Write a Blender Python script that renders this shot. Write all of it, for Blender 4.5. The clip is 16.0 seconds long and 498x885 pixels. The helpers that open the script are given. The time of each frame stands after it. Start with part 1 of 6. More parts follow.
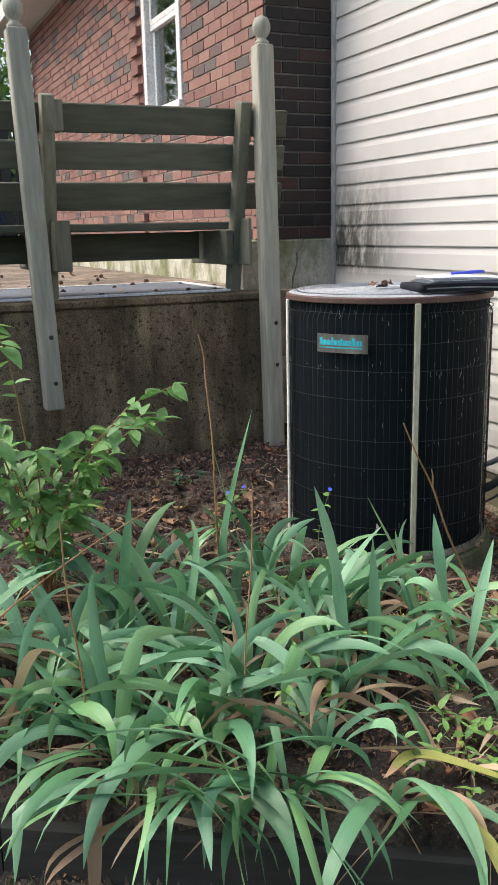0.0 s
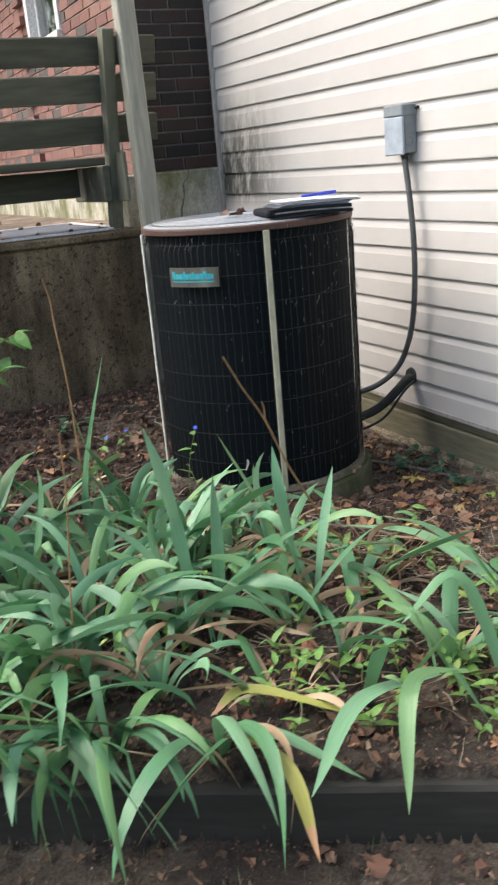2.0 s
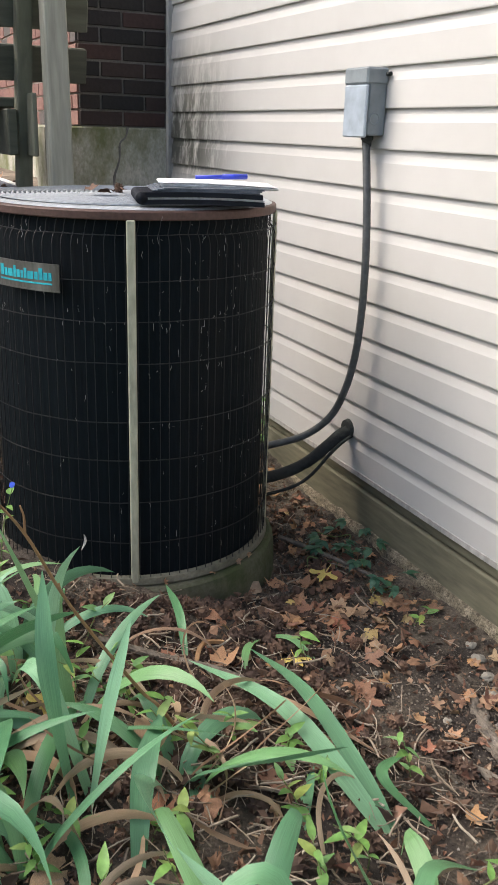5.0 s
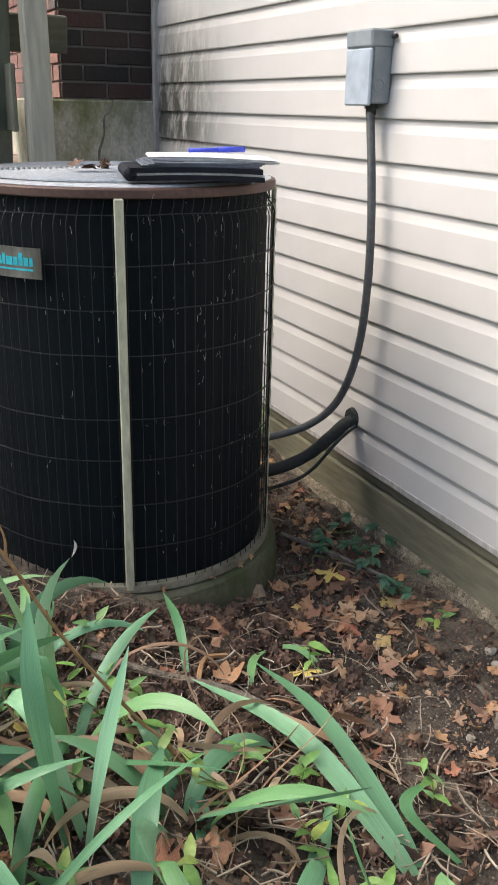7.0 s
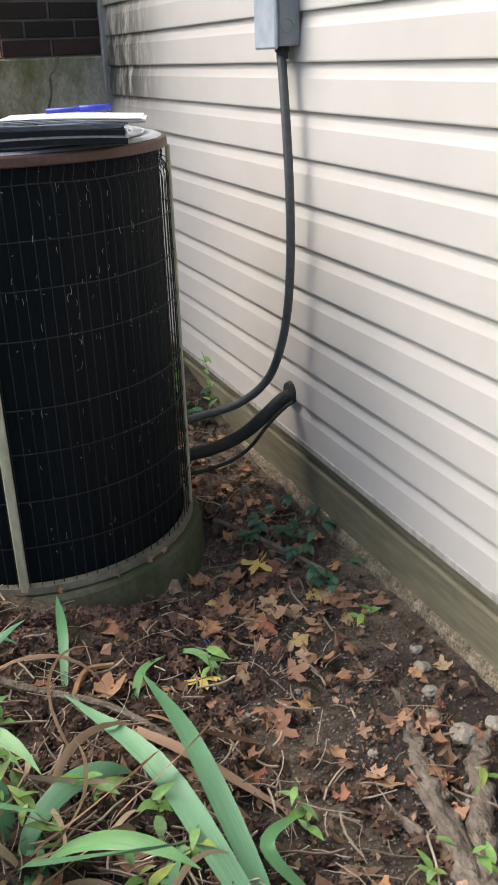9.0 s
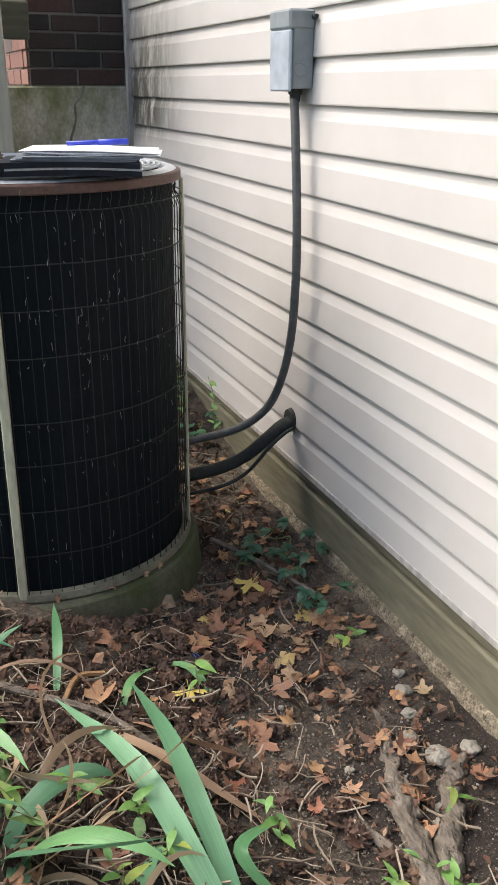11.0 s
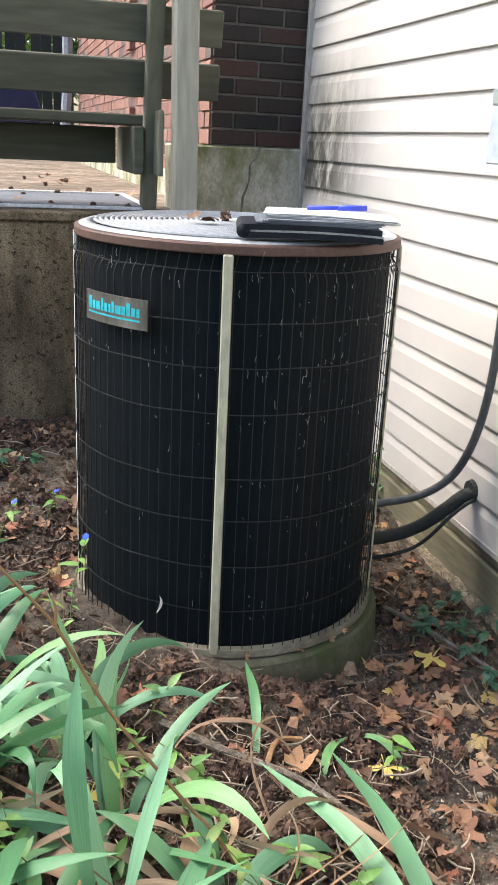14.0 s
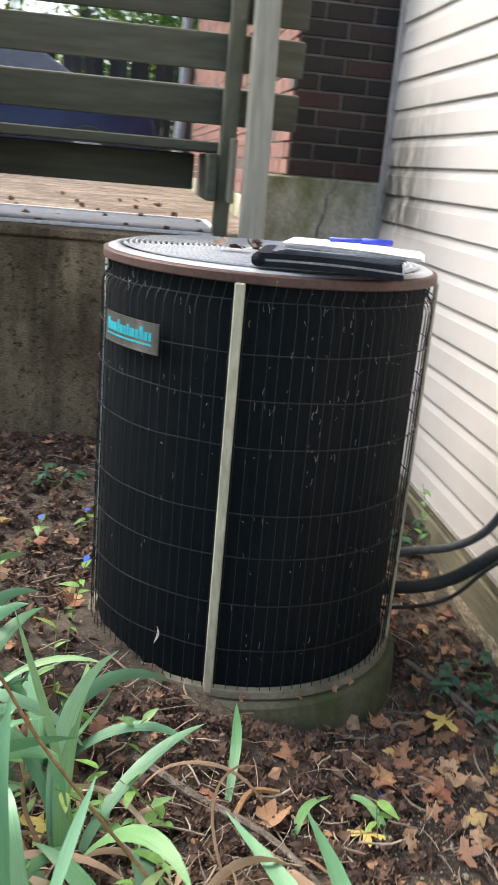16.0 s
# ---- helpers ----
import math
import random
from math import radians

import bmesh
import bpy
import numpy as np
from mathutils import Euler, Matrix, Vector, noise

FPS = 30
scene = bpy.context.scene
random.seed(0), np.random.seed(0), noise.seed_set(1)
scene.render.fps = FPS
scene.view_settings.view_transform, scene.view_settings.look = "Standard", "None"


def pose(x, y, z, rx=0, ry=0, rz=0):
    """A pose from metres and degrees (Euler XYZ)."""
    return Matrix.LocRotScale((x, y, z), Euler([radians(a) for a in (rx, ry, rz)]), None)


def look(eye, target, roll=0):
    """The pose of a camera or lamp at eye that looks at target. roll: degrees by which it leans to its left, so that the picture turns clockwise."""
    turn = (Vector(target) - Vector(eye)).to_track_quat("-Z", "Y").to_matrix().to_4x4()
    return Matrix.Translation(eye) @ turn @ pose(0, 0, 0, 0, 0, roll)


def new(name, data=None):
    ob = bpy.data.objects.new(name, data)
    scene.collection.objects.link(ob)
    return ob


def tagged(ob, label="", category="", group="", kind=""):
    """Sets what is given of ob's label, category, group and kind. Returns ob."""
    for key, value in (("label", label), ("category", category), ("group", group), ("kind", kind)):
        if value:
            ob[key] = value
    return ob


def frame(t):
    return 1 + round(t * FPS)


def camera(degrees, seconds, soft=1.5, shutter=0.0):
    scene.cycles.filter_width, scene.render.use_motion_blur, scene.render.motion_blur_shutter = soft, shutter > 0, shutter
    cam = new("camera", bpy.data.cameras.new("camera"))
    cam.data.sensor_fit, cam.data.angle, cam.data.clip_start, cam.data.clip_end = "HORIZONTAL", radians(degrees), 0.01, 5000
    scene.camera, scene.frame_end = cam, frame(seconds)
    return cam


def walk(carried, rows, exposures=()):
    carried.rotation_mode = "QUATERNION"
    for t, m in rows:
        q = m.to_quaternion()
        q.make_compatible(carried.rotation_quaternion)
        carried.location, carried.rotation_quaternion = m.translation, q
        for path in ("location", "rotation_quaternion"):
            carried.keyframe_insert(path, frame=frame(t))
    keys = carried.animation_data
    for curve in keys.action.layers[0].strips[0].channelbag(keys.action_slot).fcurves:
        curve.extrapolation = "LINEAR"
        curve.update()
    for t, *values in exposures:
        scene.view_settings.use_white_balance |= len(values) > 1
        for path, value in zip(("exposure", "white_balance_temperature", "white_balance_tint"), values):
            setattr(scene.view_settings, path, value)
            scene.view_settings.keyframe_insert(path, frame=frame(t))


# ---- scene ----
cam = camera(31.2, 16.0, soft=1.0, shutter=0.4)
PATH = [
    (0, (0.05, -0.163, 1.295), (0.815, 1.626, 0.833), -1.2),
    (0.5, (0.049, -0.167, 1.299), (0.813, 1.625, 0.846), -0.6),
    (1, (0.056, -0.176, 1.275), (0.848, 1.585, 0.754), -0.8),
    (1.5, (0.2, -0.16, 1.249), (1.01, 1.559, 0.624), -3.3),
    (2, (0.406, -0.262, 1.269), (1.213, 1.465, 0.666), -5.1),
    (2.5, (0.544, -0.287, 1.281), (1.363, 1.449, 0.719), -6.7),
    (3, (0.762, -0.138, 1.243), (1.693, 1.526, 0.637), -2.2),
    (3.5, (0.911, 0.0, 1.281), (1.862, 1.641, 0.646), 1.3),
    (4, (1.054, 0.149, 1.266), (1.868, 1.866, 0.641), 2.1),
    (6.5, (1.207, 0.592, 1.233), (2.008, 2.289, 0.541), 1.6),
    (7, (1.216, 0.583, 1.225), (2.026, 2.271, 0.521), 1.2),
    (7.5, (1.239, 0.604, 1.169), (2.003, 2.258, 0.345), 0.8),
    (8, (1.451, 0.612, 1.161), (2.149, 2.263, 0.273), -1.6),
    (8.5, (1.608, 0.601, 1.195), (2.274, 2.295, 0.366), -4.3),
    (9, (1.609, 0.62, 1.221), (2.303, 2.319, 0.426), -2.0),
    (9.5, (1.621, 0.599, 1.237), (2.333, 2.307, 0.48), -0.5),
    (12, (1.588, 0.53, 1.247), (2.26, 2.261, 0.504), 0.4),
    (12.5, (1.548, 0.566, 1.239), (2.139, 2.32, 0.482), -2.4),
    (13, (1.407, 0.64, 1.277), (1.944, 2.472, 0.679), 5.1),
    (13.5, (1.336, 0.671, 1.258), (1.832, 2.508, 0.64), 4.0),
    (14, (1.345, 0.648, 1.256), (1.862, 2.473, 0.621), 2.8),
    (14.5, (1.348, 0.631, 1.263), (1.872, 2.448, 0.613), 2.8),
    (15, (1.342, 0.649, 1.264), (1.844, 2.475, 0.623), 2.6),
    (15.5, (1.379, 0.676, 1.258), (1.876, 2.508, 0.631), 2.6),
    (16, (1.56, 0.666, 1.259), (1.849, 2.556, 0.672), 5.1),
]
walk(cam, [(t, look(eye, target, roll)) for t, eye, target, roll in PATH], [(0.0, 1.15), (0.5, 1.15), (1.5, 1.2), (2.5, 1.15), (3.0, 0.66), (3.5, 0.5), (4.0, 0.75), (6.5, 1.2), (7.5, 1.2), (8.5, 1.15), (9.0, 1.08), (9.5, 1.13), (12.0, 1.25), (12.5, 1.36), (13.0, 1.6), (14.0, 1.74), (14.5, 1.66), (16.0, 1.58)])

# ---- light ----
world = bpy.data.worlds.new("sky")
scene.world = world
world.use_nodes = True
wn = world.node_tree
sky = wn.nodes.new("ShaderNodeTexSky")
sky.sky_type = "NISHITA"
sky.sun_disc = False
sky.sun_elevation = radians(48)
sky.sun_rotation = radians(305)
sky.dust_density = 4.0
sky.air_density = 1.0
wn.nodes["Background"].inputs[1].default_value = 0.135
wn.links.new(sky.outputs[0], wn.nodes["Background"].inputs[0])
sun_data = bpy.data.lights.new("sun", "SUN")
sun_data.energy = 1.35
sun_data.angle = radians(50)
sun_data.color = (1.0, 0.95, 0.88)
sun = new("sun", sun_data)
sun.matrix_world = look((-5.0 + 1.5, 2.8 + 2.5, 7.5), (1.5, 2.5, 0.5))
RNG = random.Random(7)


# ---- materials ----
def nodes_of(name):
    m = bpy.data.materials.new(name)
    m.use_nodes = True
    t = m.node_tree
    return m, t, t.nodes, t.links, t.nodes["Principled BSDF"]


def ramp(t, stops, source):
    r = t.nodes.new("ShaderNodeValToRGB")
    while len(r.color_ramp.elements) < len(stops):
        r.color_ramp.elements.new(0.5)
    for e, (p, c) in zip(r.color_ramp.elements, stops):
        e.position = p
        e.color = (*c, 1) if len(c) == 3 else c
    t.links.new(source, r.inputs[0])
    return r.outputs[0]


def mix(t, fac, a, b, blend="MIX"):
    n = t.nodes.new("ShaderNodeMix")
    n.data_type = "RGBA"
    n.blend_type = blend
    for sock, v in ((n.inputs[0], fac), (n.inputs[6], a), (n.inputs[7], b)):
        if isinstance(v, bpy.types.NodeSocket):
            t.links.new(v, sock)
        elif isinstance(v, (int, float)):
            sock.default_value = v
        else:
            sock.default_value = (*v, 1)
    return n.outputs[2]


def noise_tex(t, scale, detail=4.0, stretch=(1, 1, 1), coords="Object", rough=0.55):
    c = t.nodes.new("ShaderNodeTexCoord")
    m = t.nodes.new("ShaderNodeMapping")
    m.inputs["Scale"].default_value = stretch
    n = t.nodes.new("ShaderNodeTexNoise")
    n.inputs["Scale"].default_value = scale
    n.inputs["Detail"].default_value = detail
    n.inputs["Roughness"].default_value = rough
    t.links.new(c.outputs[coords], m.inputs[0])
    t.links.new(m.outputs[0], n.inputs["Vector"])
    return n.outputs[0]


def bump(t, bsdf, height, strength, dist=0.01):
    b = t.nodes.new("ShaderNodeBump")
    b.inputs["Strength"].default_value = strength
    b.inputs["Distance"].default_value = dist
    t.links.new(height, b.inputs["Height"])
    t.links.new(b.outputs[0], bsdf.inputs["Normal"])


def weathered(name, c1, c2, stain, rough=0.7, scale=6.0, fine=60.0, stretch=(1, 1, 1), bumps=0.4, vary=0.0, metal=0.0, stain_at=(0.5, 0.75), dist=0.004, spec=0.4):
    """Two tones at a large scale, a stain colour in patches, fine grain relief; vary: brightness spread between pieces."""
    m, t, n, l, b = nodes_of(name)
    big = noise_tex(t, scale, 5, stretch)
    small = noise_tex(t, fine, 4, stretch)
    patch = noise_tex(t, scale * 0.45, 6, stretch, rough=0.7)
    col = mix(t, ramp(t, [(0.3, (0, 0, 0)), (0.7, (1, 1, 1))], big), c1, c2)
    col = mix(t, 1.0, col, ramp(t, [(0.3, (0.72,) * 3), (0.7, (1.12,) * 3)], small), "MULTIPLY")
    col = mix(t, ramp(t, [(stain_at[0], (0, 0, 0)), (stain_at[1], (1, 1, 1))], patch), col, stain)
    if vary:
        oi = n.new("ShaderNodeObjectInfo")
        col = mix(t, 1.0, col, ramp(t, [(0, (1 - vary,) * 3), (1, (1 + vary,) * 3)], oi.outputs["Random"]), "MULTIPLY")
    l.new(col, b.inputs["Base Color"])
    b.inputs["Roughness"].default_value = rough
    b.inputs["Metallic"].default_value = metal
    b.inputs["Specular IOR Level"].default_value = spec
    bump(t, b, small, bumps, dist)
    return m


def pieces(name, stops, rough=0.6, fine=40.0, bumps=0.3, trans=0.0, island=False, dark=0.75):
    """A palette picked per piece by its random number, with grain."""
    m, t, n, l, b = nodes_of(name)
    if island:
        src = n.new("ShaderNodeNewGeometry").outputs["Random Per Island"]
    else:
        src = n.new("ShaderNodeObjectInfo").outputs["Random"]
    r = ramp(t, stops, src)
    small = noise_tex(t, fine, 4)
    col = mix(t, 1.0, r, ramp(t, [(0.3, (dark,) * 3), (0.7, (1.15,) * 3)], small), "MULTIPLY")
    l.new(col, b.inputs["Base Color"])
    b.inputs["Roughness"].default_value = rough
    bump(t, b, small, bumps, 0.003)
    if trans:
        tr = n.new("ShaderNodeBsdfTranslucent")
        l.new(col, tr.inputs[0])
        mx = n.new("ShaderNodeMixShader")
        mx.inputs[0].default_value = trans
        l.new(b.outputs[0], mx.inputs[1])
        l.new(tr.outputs[0], mx.inputs[2])
        l.new(mx.outputs[0], n["Material Output"].inputs[0])
    return m


def pitted(name, c1, c2, pit, scale, fine, pit_at, stretch=(1, 1, 1)):
    """Old cast concrete: blotches, aggregate speckle, dark pits and moss-brown runs."""
    m, t, n, l, b = nodes_of(name)
    big = noise_tex(t, scale, 7, stretch, rough=0.68)
    spot = noise_tex(t, fine, 5, rough=0.75)
    fleck = noise_tex(t, fine * 3.2, 3, rough=0.6)
    run = noise_tex(t, scale * 2.4, 5, (1, 1, 0.16 if stretch[2] < 1 else 1), rough=0.7)
    col = mix(t, ramp(t, [(0.36, (0, 0, 0)), (0.66, (1, 1, 1))], big), c1, c2)
    col = mix(t, 1.0, col, ramp(t, [(0.32, (0.5,) * 3), (0.68, (1.35,) * 3)], run), "MULTIPLY")
    col = mix(t, ramp(t, [(pit_at, (0, 0, 0)), (pit_at + 0.08, (0.85,) * 3)], spot), col, pit)
    col = mix(t, 1.0, col, ramp(t, [(0.35, (0.62,) * 3), (0.66, (1.4,) * 3)], fleck), "MULTIPLY")
    l.new(col, b.inputs["Base Color"])
    b.inputs["Roughness"].default_value = 0.94
    b.inputs["Specular IOR Level"].default_value = 0.25
    inv = n.new("ShaderNodeMath")
    inv.operation = "SUBTRACT"
    l.new(fleck, inv.inputs[0])
    l.new(spot, inv.inputs[1])
    bump(t, b, inv.outputs[0], 0.7, 0.008)
    return m


def siding_material():
    m, t, n, l, b = nodes_of("vinyl_siding")
    geo = n.new("ShaderNodeTexCoord")
    sep = n.new("ShaderNodeSeparateXYZ")
    l.new(geo.outputs["Object"], sep.inputs[0])

    def rng(sock, a, c):
        r = n.new("ShaderNodeMapRange")
        r.interpolation_type = "SMOOTHSTEP"
        l.new(sock, r.inputs[0])
        r.inputs[1].default_value, r.inputs[2].default_value = a, c
        return r.outputs[0]

    def mul(a, c):
        k = n.new("ShaderNodeMath")
        k.operation = "MULTIPLY"
        l.new(a, k.inputs[0])
        l.new(c, k.inputs[1])
        return k.outputs[0]
    grain = noise_tex(t, 30, 5, (1, 0.12, 1))
    blot = noise_tex(t, 3.0, 5, rough=0.65)
    base = mix(t, ramp(t, [(0.35, (0, 0, 0)), (0.7, (1, 1, 1))], blot), (0.53, 0.515, 0.49), (0.57, 0.555, 0.53))
    # mildew streaks in the corner by the brick, grown on the middle courses
    streak = noise_tex(t, 16, 6, (1, 1.0, 0.35), rough=0.75)
    edge = noise_tex(t, 2.6, 3, (1, 1, 0.6))
    zone = mul(mul(rng(sep.outputs[1], 3.72, 4.3), rng(sep.outputs[2], 1.0, 1.12)), rng(sep.outputs[2], 1.68, 1.28))
    mask = mul(mul(ramp(t, [(0.36, (0, 0, 0)), (0.54, (1, 1, 1))], streak), zone), ramp(t, [(0.22, (0, 0, 0)), (0.42, (1, 1, 1))], edge))
    col = mix(t, mask, base, (0.02, 0.022, 0.018))
    film = mul(zone, ramp(t, [(0.3, (0, 0, 0)), (0.8, (0.6, 0.6, 0.6))], edge))
    col = mix(t, film, col, (0.33, 0.33, 0.28))
    l.new(col, b.inputs["Base Color"])
    b.inputs["Roughness"].default_value = 0.42
    bump(t, b, grain, 0.12, 0.002)
    return m


def soil_material():
    m, t, n, l, b = nodes_of("soil")
    big = noise_tex(t, 2.2, 5)
    mid = noise_tex(t, 14, 6, rough=0.7)
    fine = noise_tex(t, 120, 4, rough=0.7)
    col = mix(t, ramp(t, [(0.44, (0, 0, 0)), (0.64, (1, 1, 1))], big), (0.038, 0.029, 0.023), (0.165, 0.135, 0.10))
    col = mix(t, ramp(t, [(0.49, (0, 0, 0)), (0.64, (0.9, 0.9, 0.9))], mid), col, (0.020, 0.014, 0.011))
    spots = noise_tex(t, 260, 2, rough=0.5)
    col = mix(t, ramp(t, [(0.66, (0, 0, 0)), (0.72, (0.6, 0.6, 0.6))], spots), col, (0.30, 0.26, 0.21))
    col = mix(t, 1.0, col, ramp(t, [(0.3, (0.45,) * 3), (0.7, (1.5,) * 3)], fine), "MULTIPLY")
    l.new(col, b.inputs["Base Color"])
    b.inputs["Roughness"].default_value = 0.95
    add = n.new("ShaderNodeMath")
    l.new(mid, add.inputs[0])
    l.new(fine, add.inputs[1])
    bump(t, b, add.outputs[0], 0.9, 0.012)
    return m


def glass_material():
    m, t, n, l, b = nodes_of("window_glass")
    b.inputs["Base Color"].default_value = (0.9, 0.95, 0.95, 1)
    b.inputs["Roughness"].default_value = 0.02
    b.inputs["Transmission Weight"].default_value = 1.0
    b.inputs["IOR"].default_value = 1.45
    return m


SIDING = siding_material()
SOIL = soil_material()
GLASS = glass_material()
LAWN = weathered("lawn", (0.035, 0.055, 0.018), (0.055, 0.075, 0.026), (0.06, 0.05, 0.03), 0.95, 3.0, 140, bumps=0.9, stain_at=(0.5, 0.7), dist=0.01)
TRIM = weathered("trim_vinyl", (0.42, 0.40, 0.37), (0.5, 0.48, 0.45), (0.16, 0.15, 0.13), 0.5, 5, 50, (1, 1, 0.3), 0.15)
WHITE = weathered("white_paint", (0.72, 0.72, 0.70), (0.78, 0.78, 0.77), (0.5, 0.5, 0.47), 0.5, 4, 60, bumps=0.1, stain_at=(0.62, 0.85))
BRICK = pieces("red_brick", [(0, (0.215, 0.105, 0.085)), (0.25, (0.26, 0.135, 0.108)), (0.45, (0.19, 0.092, 0.078)), (0.62, (0.28, 0.155, 0.122)), (0.80, (0.165, 0.08, 0.07)), (0.88, (0.085, 0.075, 0.07)), (1, (0.12, 0.10, 0.09))], 0.85, 60, 0.4)
BRICK_FAR = pieces("red_brick_far", [(0, (0.215, 0.105, 0.085)), (0.25, (0.26, 0.135, 0.108)), (0.45, (0.19, 0.092, 0.078)), (0.62, (0.28, 0.155, 0.122)), (0.83, (0.165, 0.08, 0.07)), (0.90, (0.085, 0.075, 0.07)), (1, (0.12, 0.10, 0.09))], 0.85, 60, 0.4, island=True)
# darker copy of the red brick: soot plus this side's shade in the palette
BRICK_DARK = pieces("sooty_shaded_brick", [(0, (0.028, 0.021, 0.018)), (0.3, (0.014, 0.0135, 0.0135)), (0.5, (0.042, 0.026, 0.022)), (0.7, (0.022, 0.019, 0.018)), (0.88, (0.060, 0.030, 0.025)), (1, (0.018, 0.018, 0.018))], 0.8, 60, 0.4)
MORTAR = weathered("mortar", (0.48, 0.43, 0.37), (0.55, 0.5, 0.44), (0.3, 0.27, 0.24), 0.95, 8, 150, bumps=0.5)
MORTAR_DARK = weathered("sooty_shaded_mortar", (0.17, 0.16, 0.145), (0.24, 0.225, 0.205), (0.05, 0.047, 0.042), 0.95, 5, 150, bumps=0.5)
CONCRETE = weathered("mossy_concrete", (0.44, 0.42, 0.34), (0.60, 0.575, 0.49), (0.17, 0.18, 0.085), 0.92, 7, 90, (1, 1, 0.6), 0.5, stain_at=(0.43, 0.60))
FOOT = pitted("tan_footing", (0.19, 0.16, 0.11), (0.34, 0.29, 0.21), (0.06, 0.05, 0.035), 14, 60, 0.54)
ROOF = weathered("asphalt_shingle", (0.07, 0.07, 0.07), (0.11, 0.105, 0.10), (0.05, 0.05, 0.05), 0.95, 3, 60, bumps=0.6)
PADC = weathered("pad_concrete", (0.10, 0.095, 0.07), (0.16, 0.15, 0.115), (0.05, 0.065, 0.025), 0.95, 6, 90, bumps=0.6, stain_at=(0.42, 0.62))
PAN = weathered("dirty_pan", (0.16, 0.15, 0.11), (0.24, 0.23, 0.17), (0.06, 0.055, 0.04), 0.8, 12, 90, bumps=0.3)
RETAIN = pitted("damp_concrete", (0.10, 0.078, 0.048), (0.25, 0.198, 0.128), (0.022, 0.017, 0.012), 4.0, 48, 0.55, (1, 1, 0.6))
PATIO = pitted("patio_concrete", (0.19, 0.152, 0.115), (0.25, 0.205, 0.16), (0.12, 0.092, 0.068), 0.9, 5, 0.58)
WOOD = weathered("weathered_rail", (0.088, 0.090, 0.064), (0.13, 0.130, 0.096), (0.048, 0.052, 0.033), 0.75, 4, 40, (0.12, 1, 1), 0.35, vary=0.2)
POSTW = weathered("weathered_post", (0.29, 0.285, 0.235), (0.37, 0.365, 0.305), (0.20, 0.205, 0.155), 0.75, 4, 45, (1, 1, 0.1), 0.35, vary=0.12)
UPRIGHT = weathered("weathered_upright", (0.16, 0.16, 0.115), (0.22, 0.215, 0.16), (0.095, 0.10, 0.06), 0.75, 4, 45, (1, 1, 0.1), 0.35, vary=0.15)
TIMBER = weathered("bed_timber", (0.024, 0.024, 0.02), (0.042, 0.041, 0.034), (0.012, 0.012, 0.01), 0.8, 4, 50, (0.15, 1, 1), 0.5)
SKIRT = weathered("treated_board", (0.15, 0.14, 0.092), (0.20, 0.185, 0.125), (0.075, 0.08, 0.042), 0.85, 5, 60, (1, 0.15, 1), 0.4)
SHADE = weathered("unlit_room_black", (0.010, 0.0105, 0.012), (0.016, 0.017, 0.019), (0.025, 0.024, 0.022), 0.55, 8, 90, bumps=0.15)
COIL = weathered("coil_fins", (0.0044, 0.0074, 0.0098), (0.0066, 0.0104, 0.0135), (0.012, 0.012, 0.012), 0.7, 9, 160, (1, 1, 0.15), 0.3, spec=0.1)
WIRE = weathered("wire_guard", (0.006, 0.0068, 0.008), (0.012, 0.013, 0.0145), (0.045, 0.045, 0.043), 0.6, 20, 120, bumps=0.1, stain_at=(0.55, 0.8))
RIM = weathered("rusty_rim", (0.085, 0.045, 0.035), (0.11, 0.06, 0.048), (0.05, 0.03, 0.025), 0.6, 8, 90, bumps=0.2)
TOPM = weathered("grey_painted_lid", (0.36, 0.385, 0.41), (0.43, 0.455, 0.48), (0.27, 0.275, 0.275), 0.4, 6, 80, bumps=0.1)
STRIP = weathered("cream_strip", (0.42, 0.41, 0.30), (0.52, 0.50, 0.38), (0.24, 0.23, 0.15), 0.6, 6, 70, (1, 1, 0.3), 0.2)
STRIP_W = weathered("white_strip", (0.62, 0.61, 0.55), (0.7, 0.69, 0.62), (0.4, 0.38, 0.3), 0.6, 6, 70, (1, 1, 0.3), 0.2)
GREYBOX = weathered("grey_enamel", (0.24, 0.27, 0.285), (0.27, 0.30, 0.315), (0.19, 0.21, 0.22), 0.4, 3, 14, bumps=0.03)
# box enamel made lighter and bluer, the sky's reflection put into its colour
BOXDOOR = weathered("sky_tinted_enamel", (0.40, 0.46, 0.52), (0.44, 0.50, 0.56), (0.34, 0.38, 0.42), 0.35, 3, 14, bumps=0.03)
CONDUIT = weathered("grey_pvc", (0.085, 0.09, 0.09), (0.11, 0.115, 0.115), (0.06, 0.06, 0.058), 0.5, 6, 60, bumps=0.15)
FOAM = weathered("black_foam", (0.024, 0.027, 0.025), (0.04, 0.044, 0.04), (0.045, 0.045, 0.042), 0.85, 10, 80, bumps=0.5)


# ---- builders ----
def box(bm, x0, x1, y0, y1, z0, z1, m=None):
    vs = [bm.verts.new((x, y, z)) for z in (z0, z1) for x, y in ((x0, y0), (x1, y0), (x1, y1), (x0, y1))]
    for f in ((3, 2, 1, 0), (4, 5, 6, 7), (0, 1, 5, 4), (1, 2, 6, 5), (2, 3, 7, 6), (3, 0, 4, 7)):
        bm.faces.new([vs[i] for i in f])
    if m is not None:
        bmesh.ops.transform(bm, matrix=m, verts=vs)
    return vs


def bevelled(bm, width=0.004, segments=1):
    bmesh.ops.bevel(bm, geom=list(bm.edges), offset=width, segments=segments, affect="EDGES", profile=0.6)
    return bm


